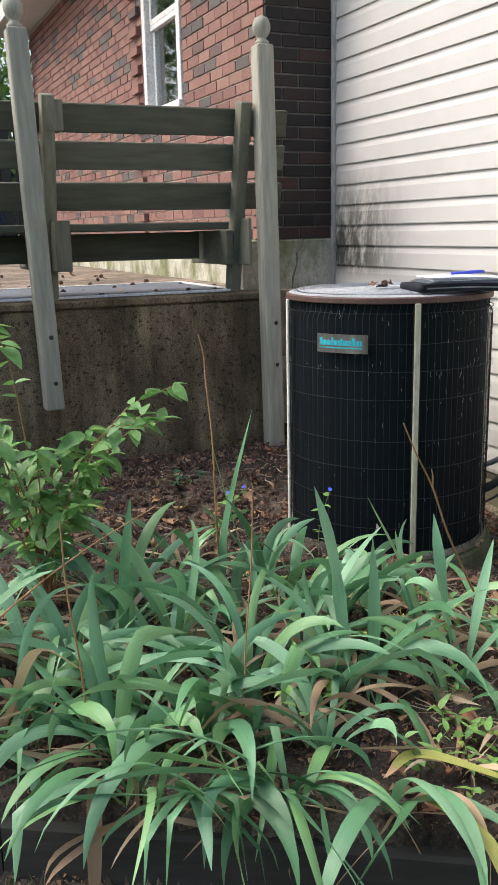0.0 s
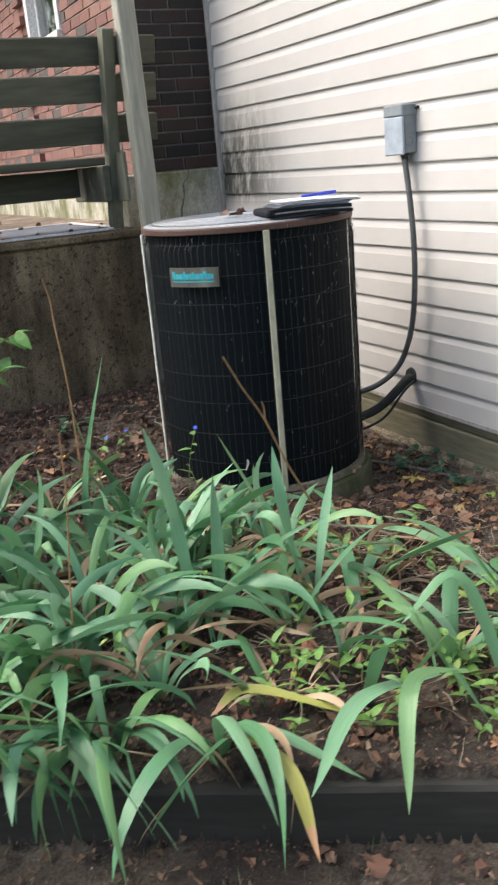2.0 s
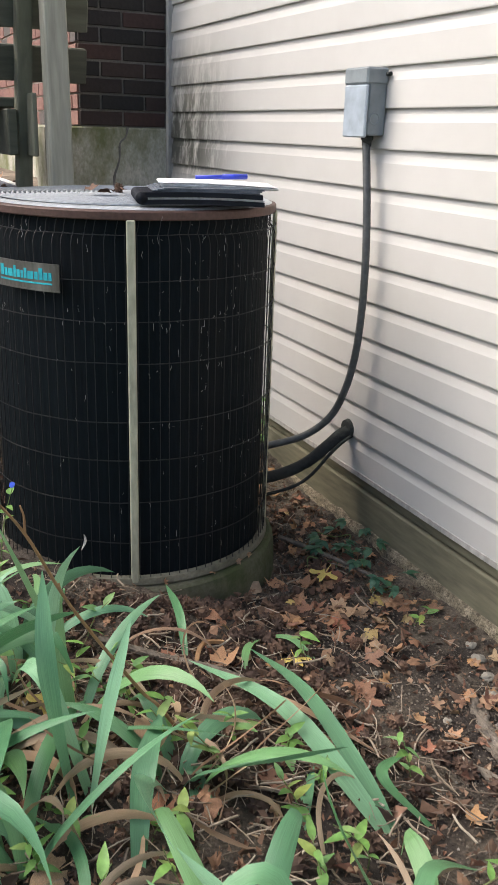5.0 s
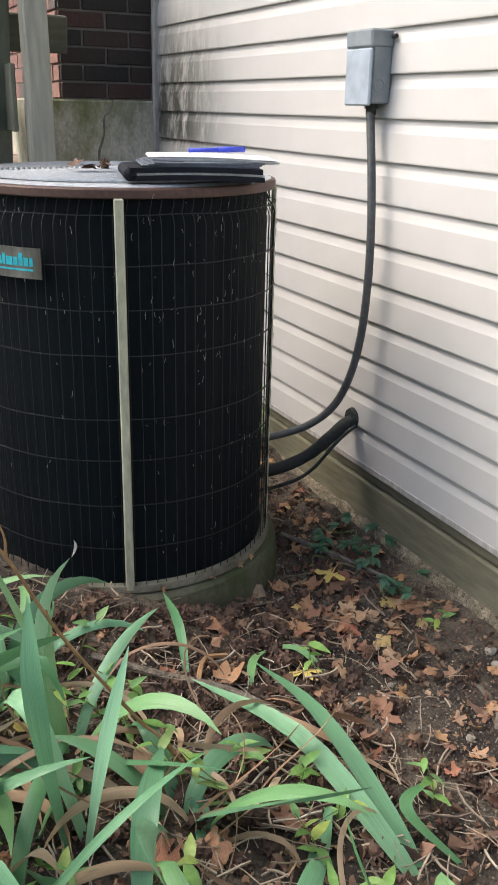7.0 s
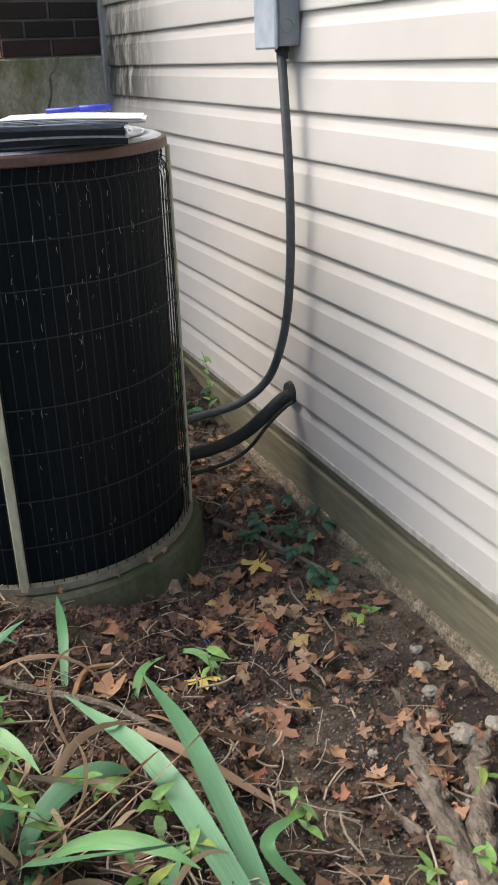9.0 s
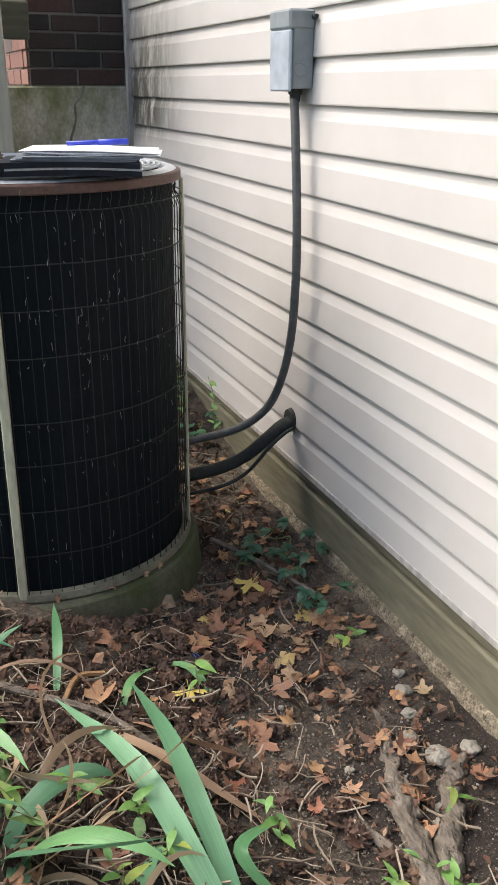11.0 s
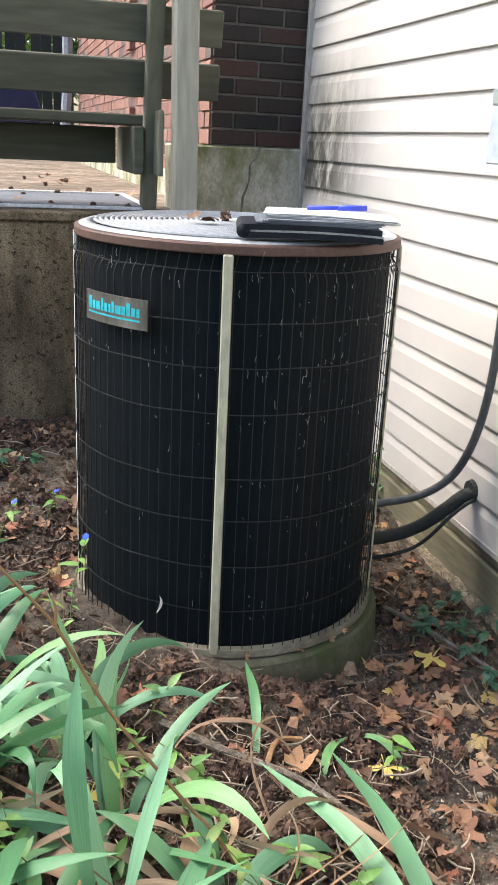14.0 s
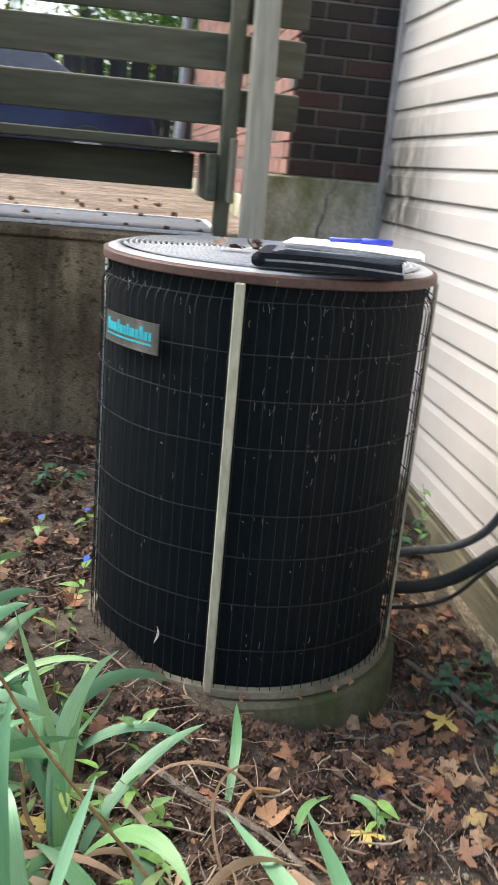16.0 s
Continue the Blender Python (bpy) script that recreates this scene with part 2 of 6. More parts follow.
def mesh_of(name, bm, material, smooth=False):
    me = bpy.data.meshes.new(name)
    bmesh.ops.recalc_face_normals(bm, faces=bm.faces)
    bm.to_mesh(me)
    bm.free()
    me.materials.append(material)
    if smooth:
        for p in me.polygons:
            p.use_smooth = True
    return me


def part(name, bm, material, parent, label="", smooth=False):
    ob = new(name, mesh_of(name, bm, material, smooth))
    ob.parent = parent
    return tagged(ob, label) if label else ob


def thing(name, label, category, at=(0, 0, 0), rz=0.0, group="", kind=""):
    ob = new(name)
    ob.empty_display_size = 0.05
    ob.matrix_basis = pose(*at, 0, 0, rz)
    return tagged(ob, label, category, group, kind)


def solid(name, bm, material, label, category, kind="", smooth=False, group=""):
    return tagged(new(name, mesh_of(name, bm, material, smooth)), label, category, group, kind)


def spline(pts, n=8):
    """Catmull-Rom through the points."""
    pts = [Vector(p) for p in pts]
    p = [2 * pts[0] - pts[1]] + pts + [2 * pts[-1] - pts[-2]]
    out = []
    for i in range(1, len(p) - 2):
        for k in range(n):
            u = k / n
            out.append(0.5 * (2 * p[i] + (p[i + 1] - p[i - 1]) * u + (2 * p[i - 1] - 5 * p[i] + 4 * p[i + 1] - p[i + 2]) * u * u + (3 * p[i] - p[i - 1] - 3 * p[i + 1] + p[i + 2]) * u ** 3))
    out.append(pts[-1])
    return out


def tube(bm, path, r, sides=8, r_end=None, wobble=0.0):
    rings = []
    a = None
    for i, p in enumerate(path):
        p = Vector(p)
        d = (Vector(path[min(i + 1, len(path) - 1)]) - Vector(path[max(i - 1, 0)])).normalized()
        a = d.orthogonal() if a is None else a - d * a.dot(d)
        a.normalize()
        c = d.cross(a)
        rr = r if r_end is None else r + (r_end - r) * i / max(1, len(path) - 1)
        ring = []
        for k in range(sides):
            q = 2 * math.pi * k / sides
            w = rr * (1 + wobble * noise.noise(p * 25 + Vector((k * 1.7, 0, 0)))) if wobble else rr
            ring.append(bm.verts.new(p + a * math.cos(q) * w + c * math.sin(q) * w))
        rings.append(ring)
    for s, e in zip(rings, rings[1:]):
        for k in range(sides):
            bm.faces.new((s[k], s[(k + 1) % sides], e[(k + 1) % sides], e[k]))
    bm.faces.new(rings[0][::-1])
    bm.faces.new(rings[-1])
    return bm


def lathe(bm, profile, seg=64):
    """Turn a profile of (radius, z) round the z axis."""
    rings = []
    for r, z in profile:
        if r < 1e-6:
            rings.append([bm.verts.new((0, 0, z))])
        else:
            rings.append([bm.verts.new((r * math.cos(2 * math.pi * k / seg), r * math.sin(2 * math.pi * k / seg), z)) for k in range(seg)])
    for a, b in zip(rings, rings[1:]):
        for k in range(seg):
            j = (k + 1) % seg
            if len(a) == 1 and len(b) == 1:
                continue
            if len(a) == 1:
                bm.faces.new((a[0], b[k], b[j]))
            elif len(b) == 1:
                bm.faces.new((a[k], a[j], b[0]))
            else:
                bm.faces.new((a[k], a[j], b[j], b[k]))
    return bm


def step(a, b, v):
    u = min(1.0, max(0.0, (v - a) / (b - a)))
    return u * u * (3 - 2 * u)


# ---- ground ----
SIDE_X, BRICK_Y, WALL_Y, CORNER_X = 2.64, 4.575, 4.20, 2.22
EDGE_P, EDGE_N = Vector((0.84, 1.305)), Vector((0.522, 0.853))
UNIT = (1.895, 2.777)


def beyond(x, y):
    """How far a place lies inside the planting bed, past its timber edge."""
    return (x - EDGE_P.x) * EDGE_N.x + (y - EDGE_P.y) * EDGE_N.y


def ground_z(x, y):
    s = beyond(x, y)
    bed = 0.105 * step(2.35, 1.55, x) + 0.02 * step(1.5, 0.3, x)
    bed = bed * (1 - 0.45 * step(0.6, 0.0, s))
    bed += (0.16 - bed) * step(3.0, 4.1, y)
    d = math.hypot(x - UNIT[0], y - UNIT[1])
    bed += 0.045 * step(0.72, 0.43, d) * step(2.1, 1.75, x) * step(3.0, 2.6, y)
    bed += 0.012 * noise.noise(Vector((x * 3, y * 3, 0))) + 0.006 * noise.noise(Vector((x * 11, y * 11, 3)))
    low = -0.10 + 0.01 * noise.noise(Vector((x * 4, y * 4, 7)))
    k = step(-0.035, -0.02, s)
    z = low + (bed - low) * k
    return z + (0.95 - z) * step(4.62, 4.75, y)


def ground():
    def axis(lo, hi, stepw, far):
        inner = list(np.arange(lo, hi, stepw))
        out, v, d = [], hi, stepw
        while v < far:
            out.append(v)
            d *= 1.45
            v += d
        pre, v, d = [], lo, stepw
        while v > -far:
            d *= 1.45
            v -= d
            pre.append(v)
        return pre[::-1] + inner + out
    xs, ys = axis(-0.6, 2.75, 0.02, 600), axis(0.35, 4.4, 0.02, 600)
    verts = [(x, y, ground_z(x, y) + (0.007 * noise.noise(Vector((x * 38, y * 38, 1))) + 0.006 * noise.noise(Vector((x * 90, y * 90, 4))) if -0.6 < x < 2.75 and 0 < y < 4.4 else 0)) for y in ys for x in xs]
    w = len(xs)
    faces = [(j * w + i, j * w + i + 1, (j + 1) * w + i + 1, (j + 1) * w + i) for j in range(len(ys) - 1) for i in range(w - 1)]
    me = bpy.data.meshes.new("ground")
    me.from_pydata(verts, [], faces)
    me.materials.append(SOIL)
    me.materials.append(LAWN)
    for p in me.polygons:
        p.use_smooth = True
        c = p.center
        if beyond(c.x, c.y) < -0.45 - 0.12 * noise.noise(Vector((c.x * 2, c.y * 2, 0))) or c.y > 5 or c.x < -1.0:
            p.material_index = 1
    return tagged(new("ground", me), "dark bare soil of a planting bed with litter", "ground", kind="structure")


ground()


# ---- siding wall ----
def siding_wall():
    wall = thing("wall_east", "cream vinyl lap siding on a house wall", "wall", (0, 0, 0), kind="structure")
    bm = bmesh.new()
    box(bm, SIDE_X + 0.02, SIDE_X + 0.2, -7, BRICK_Y + 0.2, 0.205, 4.6)
    part("sheathing", bm, SIDING, wall)
    lap, z0 = 0.1115, 0.200
    y0, y1 = -7.0, BRICK_Y - 0.03
    ys = list(np.linspace(y0, 0, 5)) + list(np.linspace(0.3, y1, 24))
    for k in range(38):
        bm = bmesh.new()
        z = z0 + k * lap
        # dutch lap: butt lip, flat face, cove under the next course
        prof = [(0.011, 0.0), (-0.0, 0.0), (-0.001, 0.004), (0.0025, lap * 0.66), (0.005, lap * 0.73), (0.009, lap * 0.86), (0.011, lap + 0.003)]
        rows = []
        for y in ys:
            wv = 0.0016 * noise.noise(Vector((y * 1.3, k * 5.1, 0)))
            dz = 0.0012 * noise.noise(Vector((y * 0.9, k * 3.3, 4)))
            rows.append([bm.verts.new((SIDE_X + px + wv, y, z + pz + dz)) for px, pz in prof])
        for a, b in zip(rows, rows[1:]):
            for i in range(len(prof) - 1):
                bm.faces.new((a[i], a[i + 1], b[i + 1], b[i]))
        part("siding_course", bm, SIDING, wall)
    bm = bmesh.new()
    box(bm, SIDE_X - 0.018, SIDE_X + 0.02, BRICK_Y - 0.034, BRICK_Y - 0.004, 0.205, 4.6)
    part("corner_channel", bevelled(bm, 0.004), TRIM, wall, "dingy grey vinyl corner channel")
    bm = bmesh.new()
    box(bm, SIDE_X - 0.004, SIDE_X + 0.05, -7, BRICK_Y, 0.189, 0.205)
    part("starter_strip", bm, TRIM, wall)
    base = thing("foundation_board", "algae-stained treated board and concrete footing under the siding", "baseboard", kind="structure")
    bm = bmesh.new()
    box(bm, SIDE_X + 0.012, SIDE_X + 0.05, -7, BRICK_Y, 0.149, 0.195)
    part("upper_board", bevelled(bm, 0.005), SKIRT, base)
    bm = bmesh.new()
    box(bm, SIDE_X + 0.004, SIDE_X + 0.05, -7, BRICK_Y, -0.02, 0.146)
    part("lower_board", bevelled(bm, 0.006), SKIRT, base)
    bm = bmesh.new()
    ys = np.linspace(-2, BRICK_Y, 200)
    rows = []
    for y in ys:
        w = 0.010 + 0.008 * noise.noise(Vector((y * 9, 0, 0))) + 0.006 * noise.noise(Vector((y * 31, 0, 2)))
        h = 0.014 + 0.012 * noise.noise(Vector((y * 14, 5, 0)))
        rows.append([bm.verts.new(p) for p in ((SIDE_X + 0.02, y, h + 0.02), (SIDE_X - 0.2 * w, y, h + 0.015), (SIDE_X - w, y, h), (SIDE_X - w - 0.012, y, -0.05))])
    for a, b in zip(rows, rows[1:]):
        for i in range(3):
            bm.faces.new((a[i], a[i + 1], b[i + 1], b[i]))
    part("footing_edge", bm, FOOT, base, "crumbling concrete footing edge")


siding_wall()

# ---- brick house ----
COURSE, BL, BH = 0.0684, 0.203, 0.0585


def brick_mesh(name, length, material):
    bm = bmesh.new()
    box(bm, 0, length, -0.006, 0.06, 0, BH)
    me = mesh_of(name, bevelled(bm, 0.0025), material)
    return me


def dark_wall():
    wall = tagged(new("wall_north"), "sooty brick wall coloured dark for its shaded side, on a concrete footing", "wall", kind="structure")
    # shaded side: brick and mortar colours hold its shade as well as soot
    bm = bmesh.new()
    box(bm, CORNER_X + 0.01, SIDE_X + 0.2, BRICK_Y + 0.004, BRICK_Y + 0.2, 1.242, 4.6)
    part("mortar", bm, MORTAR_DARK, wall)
    bm = bmesh.new()
    box(bm, 2.06, SIDE_X + 0.2, BRICK_Y - 0.01, BRICK_Y + 0.2, -0.1, 1.242)
    part("footing", bevelled(bm, 0.008), CONCRETE, wall, "cracked mossy concrete footing")
    bm = bmesh.new()
    pts = [(2.44, BRICK_Y - 0.011, 1.245), (2.425, BRICK_Y - 0.011, 1.20), (2.40, BRICK_Y - 0.011, 1.17), (2.395, BRICK_Y - 0.011, 1.10), (2.375, BRICK_Y - 0.011, 1.04), (2.365, BRICK_Y - 0.011, 0.96)]
    tube(bm, spline(pts, 4), 0.0055, 5, wobble=0.9)
    part("crack", bm, MORTAR_DARK, wall, "dark crack")
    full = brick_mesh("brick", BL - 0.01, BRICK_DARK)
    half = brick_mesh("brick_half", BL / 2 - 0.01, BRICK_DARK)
    for c in range(30):
        x, first = CORNER_X + 0.002, True
        while x < SIDE_X - 0.04:
            me = half if (first and c % 2) else full
            ob = new("brick", me)
            ob.parent = wall
            ob.matrix_basis = pose(x, BRICK_Y + RNG.uniform(-0.002, 0.002), 1.248 + c * COURSE, 0, RNG.uniform(-0.3, 0.3), 0)
            x += BL if me is full else BL / 2
            first = False


def red_wall():
    wall = tagged(new("wall_west"), "red brick house wall with a white sash window", "wall", kind="structure")
    X, far = CORNER_X, 11.25
    wy0, wy1, wz0, wz1 = 5.905, 6.74, 2.17, 3.40
    bm = bmesh.new()
    for a in ((BRICK_Y + 0.2, wy0, 1.105, 3.61), (wy1, far, 1.105, 3.61), (wy0, wy1, 1.105, wz0), (wy0, wy1, wz1, 3.61)):
        box(bm, X + 0.004, X + 0.2, a[0], a[1], a[2], a[3])
    part("mortar", bm, MORTAR, wall)
    bm = bmesh.new()
    box(bm, X - 0.01, X + 0.2, BRICK_Y + 0.201, far, 0.4, 1.105)
    part("footing", bevelled(bm, 0.008), CONCRETE, wall, "pale mossy concrete footing")
    bm = bmesh.new()
    box(bm, -0.006, 0.06, 0, BL - 0.01, 0, BH)
    full = mesh_of("brick", bevelled(bm, 0.0025), BRICK)
    bm = bmesh.new()
    box(bm, -0.006, 0.06, 0, BL / 2 - 0.01, 0, BH)
    half = mesh_of("brick_half", bevelled(bm, 0.0025), BRICK)
    rest = bmesh.new()
    count = 0
    for c in range(-2, 34):
        z = 1.248 + c * COURSE
        y, k = BRICK_Y + (0.012 if c >= 0 else 0.204), 0
        while y < far - 0.1:
            ln = BL / 2 if (k == 0 and c % 2) else BL
            y2 = y + ln
            k += 1
            inside = wz0 - 0.03 < z + BH / 2 < wz1 + 0.03
            if inside and y2 > wy0 and y < wy1:
                if y < wy0 - 0.05:
                    box(rest, X - 0.006, X + 0.05, y, wy0 - 0.004, z, z + BH)
                elif y2 > wy1 + 0.05:
                    box(rest, X - 0.006, X + 0.05, wy1 + 0.004, y2 - 0.01, z, z + BH)
                y = y2
                continue
            out = -0.035 if (6.80 < y + ln / 2 < 7.02 and c % 2 == 0) else 0.0
            if y < 6.3 and count < 290 and ln == BL and c > 2:
                ob = new("brick", full)
                ob.parent = wall
                ob.matrix_basis = pose(X + RNG.uniform(-0.002, 0.002), y, z, 0, 0, RNG.uniform(-0.3, 0.3))
                count += 1
            else:
                j = RNG.uniform(-0.002, 0.002) + out
                box(rest, X - 0.006 + j, X + 0.05, y, y2 - 0.01, z, z + BH)
            y = y2
    tagged(part("bricks_joined", rest, BRICK_FAR, wall), kind="stuff")
    # window
    win = tagged(new("window_1"), "white painted sash window in the brick wall", "window", kind="structure")
    def frame_bar(name, y0, y1, z0, z1, x0, x1, lab=""):
        b = bmesh.new()
        box(b, x0, x1, y0, y1, z0, z1)
        return part(name, bevelled(b, 0.004), WHITE, win, lab)
    frame_bar("window_frame", wy0, wy0 + 0.07, wz0, wz1, X - 0.02, X + 0.1)
    frame_bar("window_frame", wy1 - 0.07, wy1, wz0, wz1, X - 0.02, X + 0.1)
    frame_bar("window_frame", wy0 + 0.07, wy1 - 0.07, wz1 - 0.06, wz1, X - 0.02, X + 0.1)
    frame_bar("window_sill", wy0 - 0.03, wy1 + 0.03, wz0 - 0.045, wz0 + 0.0, X - 0.05, X + 0.1)
    frame_bar("meeting_rail", wy0 + 0.07, wy1 - 0.07, 2.74, 2.78, X + 0.02, X + 0.06)
    for z0, z1, xo in ((wz0, 2.74, 0.04), (2.78, wz1 - 0.06, 0.02)):
        frame_bar("sash_stile", wy0 + 0.07, wy0 + 0.11, z0, z1, X + xo, X + xo + 0.03)
        frame_bar("sash_stile", wy1 - 0.11, wy1 - 0.07, z0, z1, X + xo, X + xo + 0.03)
        frame_bar("sash_rail", wy0 + 0.11, wy1 - 0.11, z0, z0 + 0.04, X + xo, X + xo + 0.03)
        b = bmesh.new()
        box(b, X + xo + 0.012, X + xo + 0.016, wy0 + 0.11, wy1 - 0.11, z0 + 0.04, z1)
        pane = part("pane", b, GLASS, win)
        pane.visible_shadow = False
    # solid black box; the room's darkness is put into its colour
    b = bmesh.new()
    box(b, X + 0.16, X + 0.9, wy0, wy1, wz0, wz1)
    part("dark_room", b, SHADE, win, "dark room behind the pane")
    # eave
    eave = tagged(new("eave"), "white painted eave above the brick wall", "eave", kind="structure")
    b = bmesh.new()
    box(b, X - 0.4, X + 0.2, BRICK_Y - 0.2, far + 0.4, 3.62, 3.66)
    part("soffit", b, WHITE, eave)
    b = bmesh.new()
    box(b, X - 0.43, X - 0.402, BRICK_Y - 0.2, far + 0.4, 3.57, 3.75)
    part("fascia", bevelled(b, 0.004), WHITE, eave)
    roof = tagged(new("roof"), "plain grey roof over the house", "roof", kind="structure")
    for x0, z0, x1, z1, y0 in ((SIDE_X - 0.3, 4.60, 9.0, 6.4, -7.2), (X - 0.46, 3.77, SIDE_X - 0.28, 4.66, BRICK_Y - 0.25)):
        b = bmesh.new()
        vs = [b.verts.new((x, y, z + d)) for d in (0, 0.08) for x, y, z in ((x0, y0, z0), (x1, y0, z1), (x1, far + 0.5, z1), (x0, far + 0.5, z0))]
        for q in ((3, 2, 1, 0), (4, 5, 6, 7), (0, 1, 5, 4), (1, 2, 6, 5), (2, 3, 7, 6), (3, 0, 4, 7)):
            b.faces.new([vs[k] for k in q])
        part("roof_slope", b, ROOF, roof)
    b = bmesh.new()
    box(b, X + 0.3, 9.0, far - 0.2, far, 0.9, 4.55)
    part("gable_wall", b, MORTAR, roof)


dark_wall()
red_wall()


# ---- patio and retaining wall ----
def patio():
    wall = tagged(new("retaining_wall"), "damp dark concrete retaining wall below the patio", "retaining wall", kind="structure")
    bm = bmesh.new()
    box(bm, -9, 2.10, WALL_Y, WALL_Y + 0.16, -0.15, 0.94)
    part("wall_face", bevelled(bm, 0.01), RETAIN, wall)
    bm = bmesh.new()
    box(bm, 1.95, 2.098, WALL_Y + 0.162, BRICK_Y + 0.02, -0.15, 0.938)
    part("wall_return", bm, RETAIN, wall)
    bm = bmesh.new()
    box(bm, -9, 2.115, WALL_Y - 0.012, WALL_Y + 0.17, 0.942, 0.978)
    part("coping", bevelled(bm, 0.006), RETAIN, wall, "thin concrete coping")
    slab = tagged(new("patio"), "dusty tan concrete patio scattered with seed balls", "patio", kind="structure")
    bm = bmesh.new()
    box(bm, -9, CORNER_X + 0.1, WALL_Y + 0.171, 14, 0.6, 0.97)
    part("slab", bm, PATIO, slab)


patio()


# ---- bench on the patio ----
def bench():
    b = thing("patio_bench", "weathered grey-green wooden bench with a slatted back", "bench", (1.9, 4.4, 0.972))
    inv = Matrix.Translation((-1.9, -4.4, -0.972))
    slope = -0.219

    def lean_y(z):
        return 4.415 + slope * (z - 0.987)
    lean = math.degrees(math.atan(-slope))

    def bar(name, x0, x1, zc, h, off, th, mat, lab=""):
        bm = bmesh.new()
        box(bm, x0, x1, -th / 2, th / 2, -h / 2, h / 2, pose(0, lean_y(zc) + off, zc, lean))
        bevelled(bm, 0.005)
        bmesh.ops.transform(bm, matrix=inv, verts=bm.verts)
        return part(name, bm, mat, b, lab)

    for z0, z1 in ((1.77, 1.903), (1.602, 1.733), (1.409, 1.544)):
        bar("back_slat", -1.6, 2.2, (z0 + z1) / 2, z1 - z0, 0.062, 0.038, WOOD)
    for x in (1.93, 0.94, -0.05, -1.04):
        bm = bmesh.new()
        box(bm, x - 0.03, x + 0.03, -0.042, 0.042, 0, 0.965, Matrix.Translation((0, lean_y(0.985), 0.985)) @ pose(0, 0, 0, lean))
        bevelled(bm, 0.008, 2)
        bmesh.ops.transform(bm, matrix=inv, verts=bm.verts)
        part("back_upright", bm, UPRIGHT, b)
        bm = bmesh.new()
        box(bm, x - 0.075, x - 0.033, 4.30, 4.86, 1.12, 1.30, inv)
        part("seat_support", bevelled(bm, 0.006), WOOD, b)
    for y0, y1 in ((4.40, 4.53), (4.545, 4.675), (4.69, 4.82)):
        bm = bmesh.new()
        box(bm, -1.6, 1.93, y0, y1, 1.305, 1.345, inv)
        part("seat_board", bevelled(bm, 0.005), WOOD, b)
    bm = bmesh.new()
    box(bm, -1.6, 1.826, 4.64, 4.68, 1.150, 1.295, inv)
    part("seat_apron", bevelled(bm, 0.005), WOOD, b)
    return b


bench()


def rail_post(x, z0, top, label, tip):
    p = thing("fence_post", label, "post", (x, 4.122, z0), group="posts on the retaining wall")
    p.matrix_basis = pose(x, 4.122, z0, -1.4, tip, 0)
    bm = bmesh.new()
    box(bm, -0.0445, 0.0445, -0.0445, 0.0445, 0, top - z0)
    part("shaft", bevelled(bm, 0.006), POSTW, p)
    bm = bmesh.new()
    lathe(bm, [(0, top - z0), (0.036, top - z0), (0.036, top - z0 + 0.015), (0.024, top - z0 + 0.025), (0.024, top - z0 + 0.035), (0.034, top - z0 + 0.045), (0.045, top - z0 + 0.075), (0.045, top - z0 + 0.095), (0.032, top - z0 + 0.125), (0.0, top - z0 + 0.14)], 20)
    part("finial", bm, POSTW, p, "turned ball finial", smooth=True)
    for z in (0.60, 0.82):
        bm = bmesh.new()
        lathe(bm, [(0, 0.006), (0.008, 0.005), (0.011, 0.0), (0.011, -0.01)], 10)
        bmesh.ops.transform(bm, matrix=Matrix.Translation((0.012, -0.0455, z - z0)) @ pose(0, 0, 0, 90), verts=bm.verts)
        part("bolt", bm, FOAM, p, "dark rusted bolt head")
    return p


rail_post(2.034, 0.05, 2.19, "grey weathered post with ball finial bolted to wall", -0.4)
rail_post(0.858, 0.47, 2.19, "grey weathered post with ball finial bolted to wall", -1.5)
for z0, z1 in ((1.765, 1.905), (1.12, 1.36)):
    for x in (1.955, 0.955):
        bm = bmesh.new()
        box(bm, x - 0.02, x + 0.055 if x < 1 else x - 0.0, 4.196, 4.31 if z0 > 1.5 else 4.40, z0, z1)
        solid("spacer_block", bevelled(bm, 0.004), UPRIGHT, "short weathered wood block joining post and bench", "wood block", group="bench blocks")


# ---- timber edge of the bed ----
def timber():
    t = thing("edging_timber", "dark weathered timber edging the raised bed", "timber", (EDGE_P.x, EDGE_P.y, -0.11), math.degrees(math.atan2(-EDGE_N.x, EDGE_N.y)))
    for x0, x1 in ((-2.6, -0.72), (-0.716, 1.06), (1.064, 2.05)):
        bm = bmesh.new()
        n = 30
        rows = []
        for i in range(n + 1):
            x = x0 + (x1 - x0) * i / n
            w = 0.003 * noise.noise(Vector((x * 6, 0, 0)))
            rows.append([bm.verts.new((x, a, c)) for a, c in ((-0.045, 0), (-0.045 + w, 0.135), (-0.037, 0.145 + w), (-0.005, 0.147 + w), (0.0, 0.138), (0.0, 0))])
        for a, b in zip(rows, rows[1:]):
            for i in range(6):
                bm.faces.new((a[i], a[(i + 1) % 6], b[(i + 1) % 6], b[i]))
        bm.faces.new(rows[0][::-1])
        bm.faces.new(rows[-1])
        part("board", bm, TIMBER, t)


timber()


